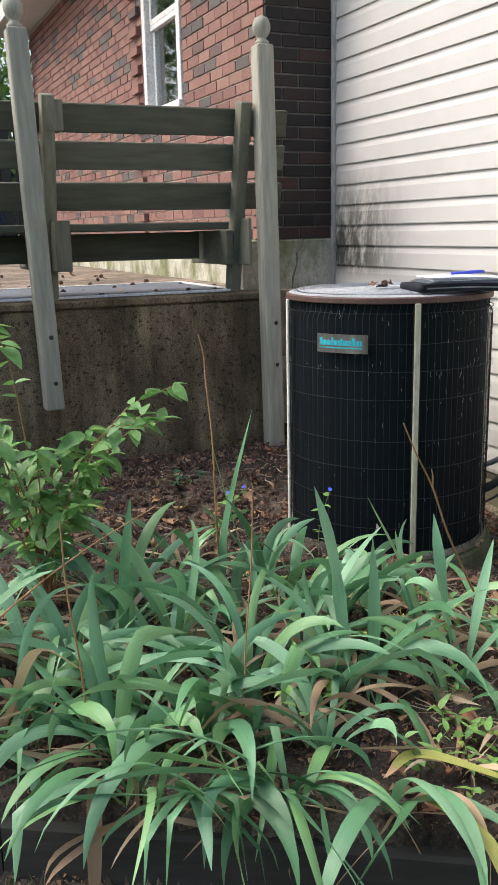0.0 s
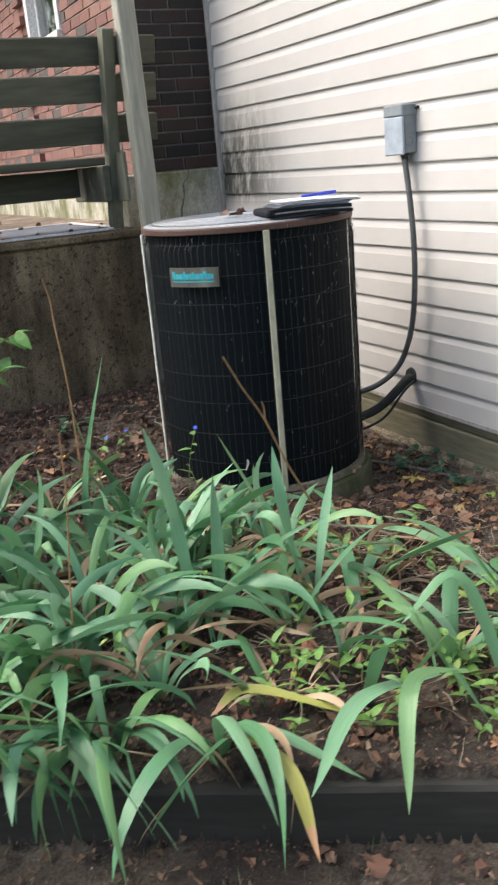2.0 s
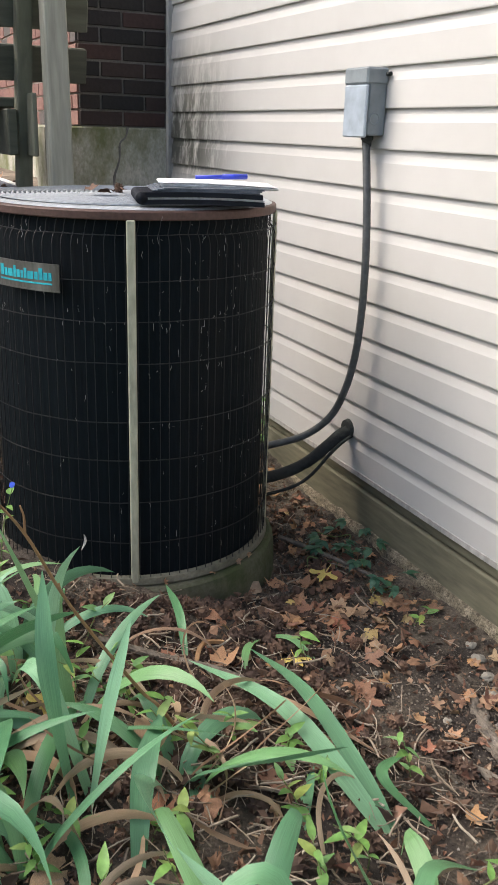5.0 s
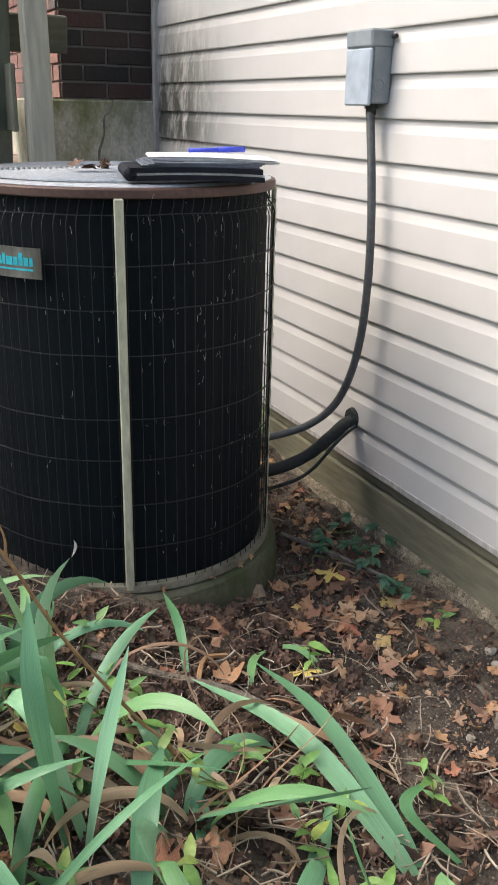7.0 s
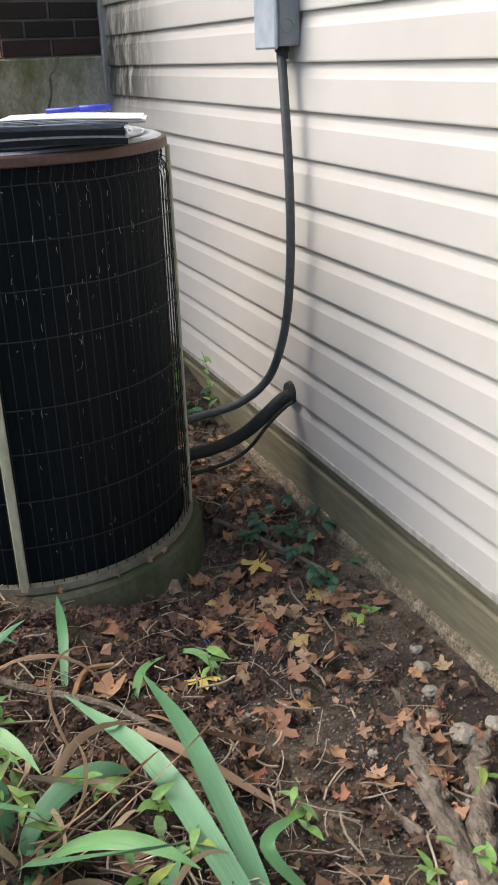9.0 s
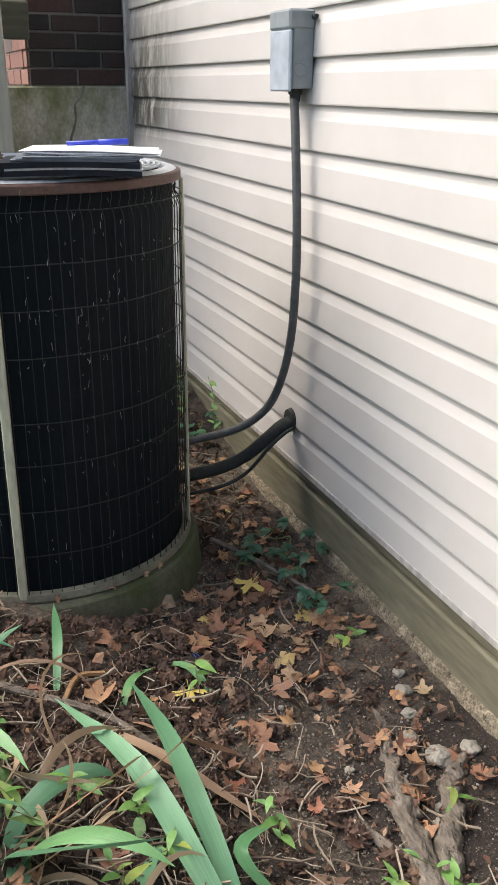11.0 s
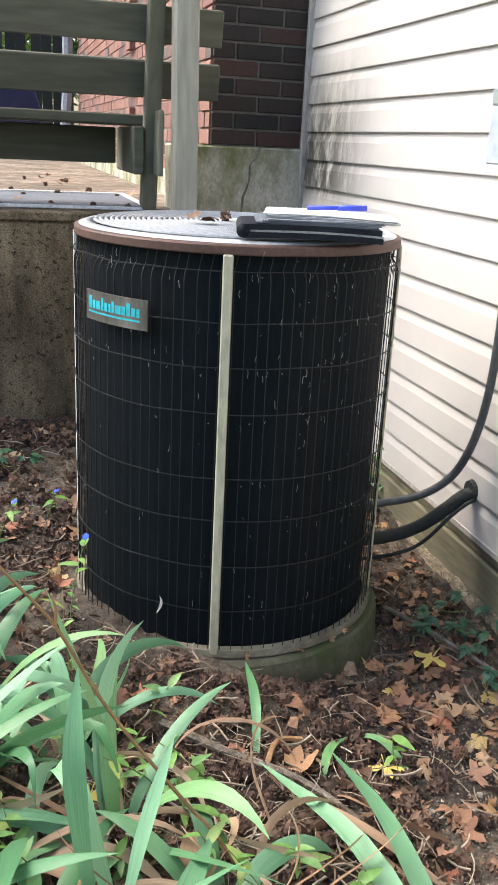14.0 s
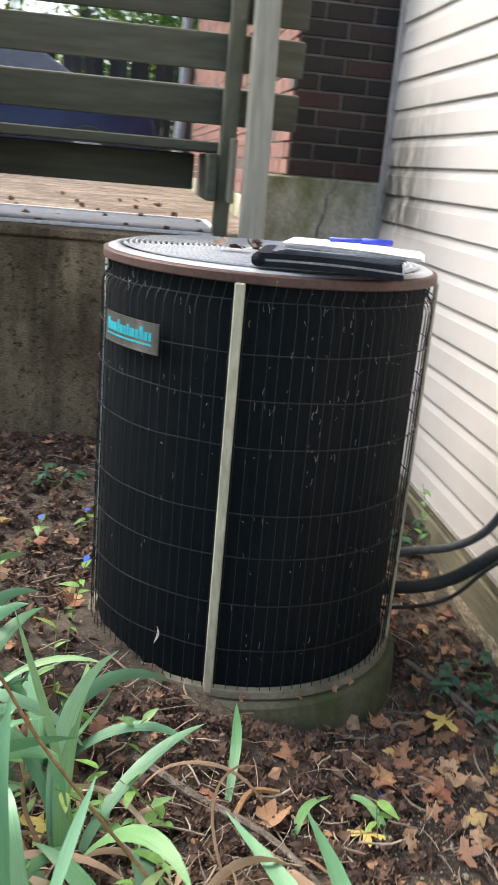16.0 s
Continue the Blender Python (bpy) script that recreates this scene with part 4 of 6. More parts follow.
TOCAM = -115
for spec in (
        (1.42, 2.12, 10, 0.38, (20, 70), (40, 120)), (1.64, 1.68, 5, 0.36, (30, 65), (30, 100)),
        (1.58, 1.22, 5, 0.36, (10, 60), (30, 110)), (1.86, 1.20, 7, 0.34, (35, 70), (30, 90)), (1.33, 1.56, 6, 0.36, (20, 60), (40, 120)),
        (0.70, 2.38, 11, 0.46, (8, 50), (40, 130)), (1.24, 2.05, 12, 0.46, (8, 55), (40, 130)), (1.50, 1.90, 7, 0.38, (20, 65), (40, 120)),
        (0.70, 1.66, 13, 0.50, (15, 60), (50, 130)), (0.50, 1.70, 12, 0.50, (15, 60), (50, 130)), (1.38, 1.40, 3, 0.34, (25, 65), (40, 110)),
        (1.18, 1.34, 2, 0.34, (30, 65), (40, 110)), (0.30, 2.46, 9, 0.48, (5, 45), (30, 120)), (0.46, 2.04, 11, 0.48, (8, 55), (40, 130)),
        (0.30, 1.85, 7, 0.44, (12, 60), (50, 130)), (0.88, 1.80, 13, 0.48, (10, 60), (50, 130)), (1.10, 1.72, 11, 0.44, (10, 60), (40, 130)),
        (0.12, 2.10, 9, 0.48, (8, 50), (40, 120)), (1.00, 2.10, 11, 0.46, (6, 50), (40, 130)), (0.75, 2.05, 11, 0.46, (10, 58), (40, 130)),
        (0.55, 2.75, 6, 0.44, (5, 40), (20, 100)), (1.22, 2.45, 7, 0.42, (6, 45), (30, 110)), 
        (0.08, 2.55, 7, 0.5, (5, 40), (20, 100)), (0.95, 1.52, 8, 0.44, (20, 62), (60, 130)), (0.22, 1.84, 5, 0.42, (40, 75), (20, 60)), (0.00, 1.90, 8, 0.46, (10, 55), (40, 120)), (1.03, 2.78, 4, 0.36, (15, 50), (30, 110))):
    iris(*spec)
for spec in ((0.35, 1.95, 9, 0.5, (25, 75), (30, 100)), (0.60, 1.85, 10, 0.5, (30, 78), (30, 90)), (0.85, 1.62, 9, 0.5, (30, 78), (30, 90)), (1.10, 1.92, 8, 0.46, (30, 75), (30, 90)), (0.65, 2.25, 8, 0.5, (30, 72), (30, 90)), (0.2, 2.3, 8, 0.5, (20, 70), (30, 100)), (1.3, 1.85, 7, 0.44, (30, 75), (30, 90)), (1.24, 2.28, 7, 0.40, (20, 70), (30, 100))):
    iris(*spec)
# long leaves that hang over the timber edge
for x, y, n in ((0.80, 1.40, 13), (0.60, 1.50, 11), (1.00, 1.30, 4), (0.50, 1.57, 6)):
    iris(x, y, n, 0.52, (28, 58), (85, 150), TOCAM, 130, 3, "green iris clump with leaves drooping over the timber edge")
# single leaves laid from root over a crest to the tip
def span_mesh(name, material, pts, width, twist=0.0, wide_at=0.45, crease=0.13):
    bm = bmesh.new()
    uv = bm.loops.layers.uv.verify()
    path = spline(pts, max(4, 14 // (len(pts) - 1)))
    n = len(path) - 1
    rows = []
    for i, p in enumerate(path):
        v = i / n
        d = (path[min(i + 1, n)] - path[max(i - 1, 0)]).normalized()
        side = d.cross(Vector((0, 0, 1)))
        side = side.normalized() if side.length > 0.15 else Vector((1, -0.3, 0)).normalized()
        up = side.cross(d)
        q = radians(twist) * v
        side, up = side * math.cos(q) + up * math.sin(q), up * math.cos(q) - side * math.sin(q)
        w = width * (0.5 + 0.5 * min(1.0, v / wide_at)) * max(0.03, 1 - max(0.0, (v - wide_at) / (1 - wide_at)) ** 2.4)
        rows.append([bm.verts.new(c) for c in (p - side * w / 2, p - up * w * crease, p + side * w / 2)])
    for i in range(n):
        for k in range(2):
            f = bm.faces.new((rows[i][k], rows[i][k + 1], rows[i + 1][k + 1], rows[i + 1][k]))
            f.smooth = True
            for lp, (a, b) in zip(f.loops, ((k / 2, i / n), ((k + 1) / 2, i / n), ((k + 1) / 2, (i + 1) / n), (k / 2, (i + 1) / n))):
                lp[uv].uv = (a, b)
    me = bpy.data.meshes.new(name)
    bm.to_mesh(me)
    bm.free()
    me.materials.append(material)
    return me


def laid_clump(label, leaves):
    x, y = leaves[0][1][0][:2]
    c = thing("iris_clump", label, "iris plant", (x, y, ground_z(x, y)), group="iris clumps in the bed")
    for material, pts, width, twist in leaves:
        name = {BLADE_DRY: "dry_leaf", BLADE_YELLOW: "yellow_leaf"}.get(material, "leaf")
        ob = new(name, span_mesh(name, material, pts, width, twist))
        ob.parent = c
        ob.matrix_parent_inverse = c.matrix_basis.inverted()


laid_clump("tall upright green iris fan in the bed", [
    (BLADE, ((1.157, 1.76, 0.08), (1.127, 1.8, 0.445), (1.096, 1.85, 0.635)), 0.040, 25), (BLADE, ((1.20, 1.72, 0.08), (1.23, 1.76, 0.27), (1.27, 1.84, 0.47)), 0.036, -30),
    (BLADE, ((1.13, 1.72, 0.08), (1.05, 1.80, 0.26), (0.95, 1.86, 0.33)), 0.034, 30)])
laid_clump("tall upright green iris fan in the bed", [
    (BLADE, ((1.064, 2.47, 0.10), (1.094, 2.49, 0.352), (1.213, 2.527, 0.71)), 0.038, 20), (BLADE, ((1.19, 2.49, 0.10), (1.13, 2.52, 0.35), (1.07, 2.55, 0.62)), 0.024, -20),
    (BLADE, ((1.23, 2.47, 0.10), (1.28, 2.48, 0.26), (1.36, 2.50, 0.30)), 0.03, 30)])
laid_clump("upright green iris fan beside the air conditioner", [
    (BLADE, ((1.52, 1.95, 0.10), (1.47, 2.0, 0.30), (1.395, 2.079, 0.504)), 0.018, 10), (BLADE, ((1.445, 1.68, 0.09), (1.415, 1.72, 0.377), (1.426, 1.78, 0.532)), 0.034, 20),
    (BLADE, ((1.46, 1.66, 0.09), (1.50, 1.665, 0.30), (1.55, 1.677, 0.473)), 0.032, -20), (BLADE, ((1.48, 1.68, 0.09), (1.43, 1.76, 0.30), (1.40, 1.84, 0.32), (1.38, 1.90, 0.24)), 0.036, 30)])
laid_clump("tall upright green iris fan in the bed", [
    (BLADE, ((0.24, 2.22, 0.10), (0.22, 2.24, 0.42), (0.22, 2.26, 0.74)), 0.034, 20), (BLADE, ((0.62, 2.10, 0.10), (0.64, 2.12, 0.36), (0.68, 2.16, 0.58)), 0.034, -20)])
# broad leaves lying across the open soil, with dry ones under them
laid_clump("broad iris leaves lying over bare soil with dry leaves", [
    (BLADE, ((1.965, 1.43, 0.03), (1.93, 1.52, 0.10), (1.875, 1.74, 0.17), (1.785, 2.02, 0.125)), 0.044, 8), (BLADE, ((1.975, 1.44, 0.03), (1.965, 1.56, 0.10), (1.955, 1.80, 0.15), (1.943, 2.05, 0.105)), 0.040, -10),
    (BLADE, ((1.715, 1.416, 0.05), ((1.715 + 1.893) / 2, (1.416 + 1.632) / 2, 0.09), (1.893, 1.632, 0.10)), 0.034, 10), (BLADE, ((1.672, 1.49, 0.05), (1.652, 1.57, 0.1), (1.679, 1.753, 0.13)), 0.044, 12),
    (BLADE, ((1.50, 1.50, 0.09), (1.55, 1.62, 0.20), (1.636, 1.775, 0.20)), 0.042, -10), (BLADE, ((1.90, 1.98, 0.06), (1.95, 2.07, 0.09), (2.03, 2.159, 0.045)), 0.020, 10),
    (BLADE, ((2.02, 2.17, 0.04), (2.09, 2.11, 0.06), (2.129, 1.99, 0.012)), 0.020, -10), (BLADE, ((1.79, 2.05, 0.09), (1.82, 2.18, 0.15), (1.838, 2.33, 0.15)), 0.022, 10),
    (BLADE, ((2.06, 1.46, 0.03), (2.0, 1.56, 0.10), (2.10, 1.62, 0.08)), 0.024, 0),
    (BLADE_DRY, ((1.84, 1.97, 0.09), (1.939, 1.823, 0.104), (2.04, 1.71, 0.06), (2.119, 1.635, 0.012)), 0.034, 40), (BLADE_DRY, ((1.80, 1.93, 0.08), (1.92, 1.80, 0.07), (2.08, 1.66, 0.015)), 0.024, 90),
    (BLADE_DRY, ((1.86, 1.93, 0.08), (1.97, 1.76, 0.06), (2.05, 1.58, 0.015)), 0.020, -70), (BLADE_DRY, ((1.62, 1.86, 0.13), (1.60, 1.78, 0.16), (1.575, 1.72, 0.09)), 0.036, 30)])
c = thing("iris_clump", "withered iris clump of curled tan dry blades", "iris plant", (1.72, 1.80, ground_z(1.72, 1.80)), group="iris clumps in the bed")
for i in range(16):
    x, y = RNG.gauss(1.74, 0.13), RNG.gauss(1.80, 0.16)
    ob = new("dry_leaf", leaf_mesh("dry_leaf", BLADE_DRY, (x, y, ground_z(x, y) + 0.005), RNG.uniform(0, 360), RNG.uniform(0.16, 0.36), RNG.uniform(0.008, 0.022), RNG.uniform(48, 80), RNG.uniform(40, 110), RNG.uniform(-160, 160)))
    ob.parent = c
    ob.matrix_parent_inverse = c.matrix_basis.inverted()
# withered blades bent over the timber
laid_clump("withered tan iris blades bent over the timber", [
    (BLADE_DRY, ((0.44, 1.66, 0.06), (0.40, 1.54, 0.14), (0.37, 1.46, -0.02), (0.36, 1.44, -0.08)), 0.036, 60), (BLADE_DRY, ((0.50, 1.64, 0.06), (0.48, 1.50, 0.16), (0.46, 1.42, 0.02)), 0.020, 90),
    (BLADE_DRY, ((0.70, 1.50, 0.06), (0.74, 1.36, 0.12), (0.75, 1.30, -0.04)), 0.018, -80), (BLADE_DRY, ((0.92, 1.38, 0.06), (0.96, 1.22, 0.10), (1.02, 1.14, -0.06)), 0.016, 60),
    (BLADE_DRY, ((0.26, 1.92, 0.10), (0.34, 1.82, 0.34), (0.44, 1.74, 0.30)), 0.042, 50), (BLADE_DRY, ((0.16, 1.94, 0.10), (0.15, 1.88, 0.34), (0.14, 1.84, 0.42)), 0.032, 80),
    (BLADE_DRY, ((0.86, 1.60, 0.08), (0.98, 1.52, 0.22), (1.10, 1.50, 0.16)), 0.020, 120), (BLADE_DRY, ((0.60, 1.62, 0.08), (0.72, 1.56, 0.24), (0.86, 1.56, 0.20)), 0.016, 140),
    (BLADE_DRY, ((1.30, 1.66, 0.08), (1.38, 1.60, 0.22), (1.44, 1.55, 0.12)), 0.034, 50), (BLADE_DRY, ((1.12, 1.60, 0.08), (1.24, 1.56, 0.16), (1.36, 1.58, 0.10)), 0.018, 120)])
# yellowing and crossing leaves over the timber
laid_clump("iris with long yellowing leaves reaching over the timber", [
    (BLADE_YELLOW, ((1.253, 1.168, 0.12), (1.10, 1.34, 0.14), (1.004, 1.346, 0.10)), 0.030, 20), (BLADE_YELLOW, ((1.031, 1.234, 0.12), (1.03, 1.02, 0.16), (0.996, 0.86, 0.086)), 0.034, 15)])
laid_clump("iris with long crossing leaves reaching over the timber", [
    (BLADE, ((1.488, 1.154, 0.14), (1.24, 1.10, 0.19), (1.025, 0.93, 0.163)), 0.040, 6), (BLADE, ((1.525, 1.101, 0.16), (1.36, 1.08, 0.20), (1.235, 0.93, 0.03)), 0.040, -6),
    (BLADE, ((0.98, 1.30, 0.06), (1.06, 1.16, 0.15), (1.175, 0.985, 0.10)), 0.040, 10), (BLADE, ((1.34, 1.24, 0.06), (1.307, 1.10, 0.30), (1.42, 1.16, 0.24)), 0.040, 20),
    (BLADE, ((1.60, 1.02, 0.05), (1.601, 1.219, 0.32), (1.46, 1.26, 0.22)), 0.040, 0), (BLADE, ((1.80, 1.16, 0.05), (1.90, 1.28, 0.16), (2.06, 1.33, 0.06)), 0.030, 10),
    (BLADE, ((1.56, 1.14, 0.05), (1.53, 1.25, 0.20), (1.47, 1.36, 0.24)), 0.034, 10), (BLADE, ((1.62, 1.16, 0.05), (1.58, 1.28, 0.20), (1.53, 1.40, 0.24)), 0.034, -15)])


# ---- small leaves ----
def pointed_leaf(name, length, width, material, fold=0.25, droop=0.25):
    bm = bmesh.new()
    rows = []
    for i in range(6):
        s = i / 5
        w = width * math.sin(math.pi * min(1, s * 0.95 + 0.05) ** 0.75) * 0.5 + 0.0006
        z = -droop * length * s * s
        rows.append([bm.verts.new((length * s, -w, z + fold * w)), bm.verts.new((length * s, 0, z)), bm.verts.new((length * s, w, z + fold * w))])
    for a, b in zip(rows, rows[1:]):
        for k in range(2):
            bm.faces.new((a[k], a[k + 1], b[k + 1], b[k])).smooth = True
    return mesh_of(name, bm, material, True)


WEED_LEAVES = [pointed_leaf("leaf", l, w, WEEDLEAF) for l, w in ((0.045, 0.018), (0.035, 0.015), (0.055, 0.02))]
BUSH_LEAVES = [pointed_leaf("leaf", l, w, BUSHLEAF, 0.3, 0.2) for l, w in ((0.07, 0.034), (0.055, 0.027), (0.082, 0.038))]
CREEP_LEAVES = [pointed_leaf("leaf", l, w, CREEPLEAF, 0.2, 0.3) for l, w in ((0.045, 0.022), (0.036, 0.018))]


def put_leaf(meshes, parent, at, az, pitch, roll=0.0, scale=1.0):
    ob = new("leaf", RNG.choice(meshes))
    ob.parent = parent
    ob.matrix_basis = Matrix.Translation(at) @ pose(0, 0, 0, 0, 0, az) @ pose(0, 0, 0, roll, -pitch, 0) @ Matrix.Scale(scale, 4)
    return ob


def weed(x, y, h, n, flower=False):
    w = thing("weed", "small bright green weed with pointed leaves" + (" and a blue flower" if flower else ""), "weed", (x, y, ground_z(x, y)), RNG.uniform(0, 360), group="weeds in the bed")
    lean = RNG.uniform(0.2, 0.9) * (1.0 if h < 0.2 else 0.2)
    pts = [Vector((lean * h * s * s, 0.1 * h * math.sin(3 * s), h * s)) for s in (0, 0.35, 0.7, 1.0)]
    path = spline(pts, 4)
    bm = bmesh.new()
    tube(bm, path, 0.0016, 5, 0.0009)
    part("stem", bm, STEM, w)
    for i in range(n):
        s = 0.2 + 0.8 * (i + 0.5) / n
        p = path[min(len(path) - 1, int(s * (len(path) - 1)))]
        put_leaf(WEED_LEAVES, w, p, 137 * i + RNG.uniform(-30, 30), RNG.uniform(-10, 45), RNG.uniform(-25, 25), RNG.uniform(0.6, 1.1))
    if flower:
        tip = path[-1]
        bm = bmesh.new()
        for k in (-50, 50):
            lathe_v = [bm.verts.new(tip + Vector((0.007 * math.cos(q), math.sin(radians(k)) * 0.005 + 0.004 * math.sin(q), 0.009 + 0.005 * math.sin(q)))) for q in np.linspace(0, 2 * math.pi, 9)[:-1]]
            bm.faces.new(lathe_v)
        part("petals", bm, BLUE, w, "small blue petals")


for x, y, h, n, fl in ((2.10, 2.06, 0.07, 5, True), (2.35, 1.42, 0.13, 6, True), (2.10, 1.60, 0.12, 7, False), (2.22, 1.46, 0.1, 6, False), (1.78, 1.78, 0.12, 8, False), (1.86, 1.70, 0.1, 7, False),
                       (1.46, 2.52, 0.24, 7, True), (2.56, 3.35, 0.28, 12, False), (2.54, 3.55, 0.22, 10, False), (1.30, 3.15, 0.14, 7, True), (1.24, 3.0, 0.1, 5, False), (2.44, 1.60, 0.08, 4, False), (2.47, 2.13, 0.06, 5, False), (1.45, 3.3, 0.1, 5, True)):
    weed(x, y, h, n, fl)
for i in range(24):
    x, y = RNG.uniform(1.25, 1.95), RNG.uniform(1.0, 2.1)
    if beyond(x, y) < 0.05:
        continue
    weed(x, y, RNG.uniform(0.06, 0.16), RNG.randint(4, 8))
for i in range(16):
    weed(RNG.uniform(0.9, 1.7), RNG.uniform(1.5, 2.4), RNG.uniform(0.08, 0.18), RNG.randint(4, 8))


for i in range(115):
    x, y = RNG.uniform(1.1, 2.1), RNG.uniform(0.75, 1.6)
    if 0.05 < beyond(x, y) < 0.36:
        weed(x, y, RNG.uniform(0.05, 0.13), RNG.randint(5, 9))
c = thing("iris_clump", "withered tan iris leaf folded over by the timber", "iris plant", (1.72, 1.10, ground_z(1.72, 1.10)), group="iris clumps in the bed")
for args in (((1.71, 1.12, 0.06), -112, 0.30, 0.044, 62, 60, 40), ((1.73, 1.12, 0.06), -85, 0.24, 0.034, 60, 70, -60), ((1.70, 1.10, 0.05), -140, 0.26, 0.022, 70, 30, 120)):
    ob = new("dry_leaf", leaf_mesh("dry_leaf", BLADE_DRY, *args))
    ob.parent = c
    ob.matrix_parent_inverse = c.matrix_basis.inverted()


def creeper(x, y, n, r):
    c = thing("creeper", "dark blue-green creeper with palmate leaves on the soil", "creeper", (x, y, ground_z(x, y)), group="creepers by the siding")
    bm = bmesh.new()
    pts = [Vector((r * math.cos(0.9 * k) * k / 4, r * math.sin(0.7 * k) * k / 4, 0.015 + 0.02 * (k % 2))) for k in range(5)]
    tube(bm, spline(pts, 4), 0.002, 5)
    part("stem", bm, STEM, c)
    for i in range(n):
        q, d = RNG.uniform(0, 6.28), r * math.sqrt(RNG.random())
        p = Vector((d * math.cos(q), d * math.sin(q), RNG.uniform(0.025, 0.07)))
        a = RNG.uniform(0, 360)
        for k in (-70, -35, 0, 35, 70):
            put_leaf(CREEP_LEAVES, c, p, a + k, RNG.uniform(-15, 15), RNG.uniform(-10, 10), RNG.uniform(0.7, 1.0))


for x, y, n, r in ((2.55, 2.62, 9, 0.12), (2.50, 2.28, 5, 0.06), (2.44, 2.50, 7, 0.09), (2.56, 3.45, 9, 0.12), (2.56, 3.75, 8, 0.12), (1.35, 3.6, 6, 0.15)):
    creeper(x, y, n, r)


def shrub():
    s = thing("shrub", "leggy shrub with bright green pointed leaves", "shrub", (0.50, 2.58, ground_z(0.50, 2.58)))
    o = Vector((0.50, 2.58, ground_z(0.50, 2.58)))
    tips = [(0.96, 2.58, 0.81), (0.72, 2.12, 0.80), (0.90, 2.50, 0.72), (0.36, 2.3, 1.06), (0.80, 2.4, 0.76), (0.62, 2.35, 0.74), (0.45, 2.25, 0.72), (0.6, 2.5, 0.55), (0.35, 2.4, 0.6), (0.75, 2.6, 0.6), (0.30, 2.2, 0.78), (0.5, 2.4, 0.66), (0.2, 2.35, 0.9), (0.68, 2.5, 0.6), (0.05, 2.4, 0.95), (0.4, 2.6, 0.74), (0.56, 2.2, 0.56), (0.1, 2.2, 0.7), (0.3, 2.7, 0.8), (0.7, 2.62, 0.48)]
    for t in tips:
        t = Vector(t) - o
        h = t.z
        pts = [Vector((RNG.uniform(-0.04, 0.04), RNG.uniform(-0.04, 0.04), -0.01)), Vector((t.x * 0.22, t.y * 0.25, h * 0.5)), Vector((t.x * 0.6, t.y * 0.6, h * 0.88)), t]
        path = spline(pts, 8)
        bm = bmesh.new()
        tube(bm, path, 0.0035, 6, 0.001)
        part("branch", bm, STALK, s)
        m = len(path)
        for i in range(6, m):
            for side in (-1, 1):
                if RNG.random() < 0.42:
                    continue
                d = (path[min(i + 1, m - 1)] - path[i - 1])
                az = math.degrees(math.atan2(d.y, d.x)) + side * RNG.uniform(20, 95)
                put_leaf(BUSH_LEAVES, s, path[i], az, RNG.uniform(-35, 30), RNG.uniform(-40, 40), RNG.uniform(0.6, 1.3))
        put_leaf(BUSH_LEAVES, s, path[-1], RNG.uniform(-40, 20), 5, 0, 0.8)


shrub()


# ---- dry stalks and twigs ----
def stalk(label, pts, r, r2, forks=()):
    o = Vector((pts[0][0], pts[0][1], pts[0][2]))
    s = thing("dry_stalk", label, "stalk", o, group="dry stalks")
    bm = bmesh.new()
    tube(bm, [p - o for p in spline(pts, 6)], r, 6, r2, 0.15)
    part("stem", bm, BARK if "grey" in label else STALK, s)
    for f in forks:
        bm = bmesh.new()
        tube(bm, [p - o for p in spline(f, 4)], r * 0.6, 5, r2 * 0.8)
        part("side_twig", bm, STALK, s)


stalk("tall thin tan dry stalk standing in the bed", [(1.115, 2.62, 0.12), (1.112, 2.63, 0.38), (1.115, 2.65, 0.60), (1.108, 2.68, 0.80), (1.108, 2.69, 0.88), (1.092, 2.695, 0.957)], 0.0042, 0.002)
stalk("bare brown twig leaning across the bed", [(1.71, 1.745, 0.08), (1.636, 1.781, 0.20), (1.597, 1.795, 0.245), (1.47, 1.765, 0.46), (1.395, 1.745, 0.62), (1.33, 1.725, 0.72), (1.278, 1.712, 0.813)], 0.0042, 0.0018, [[(1.395, 1.745, 0.62), (1.395, 1.745, 0.65), (1.39, 1.745, 0.67)], [(1.47, 1.765, 0.46), (1.455, 1.765, 0.49), (1.45, 1.765, 0.51)]])
stalk("thin tan dry stalk in the bed", [(0.43, 1.72, 0.08), (0.42, 1.70, 0.32), (0.40, 1.70, 0.52), (0.395, 1.70, 0.69)], 0.003, 0.0018)
stalk("thin green-tan stalk in the bed", [(0.78, 1.62, 0.08), (0.80, 1.64, 0.32), (0.83, 1.66, 0.55), (0.84, 1.67, 0.72)], 0.0026, 0.0014)
stalk("fallen grey stick lying on the soil", [(2.35, 2.71, 0.028), (2.41, 2.58, 0.03), (2.46, 2.46, 0.028), (2.51, 2.34, 0.022)], 0.008, 0.006)
stalk("fallen grey stick lying on the soil", [(1.62, 2.17, 0.13), (1.74, 2.06, 0.12), (1.86, 1.98, 0.10), (1.95, 1.88, 0.07)], 0.010, 0.007, [[(1.80, 2.02, 0.11), (1.84, 2.08, 0.12), (1.9, 2.1, 0.10)]])
stalk("thin pale dry stem across the leaves", [(0.12, 1.9, 0.28), (0.3, 1.95, 0.4), (0.5, 2.0, 0.5), (0.72, 2.05, 0.58)], 0.003, 0.0015)


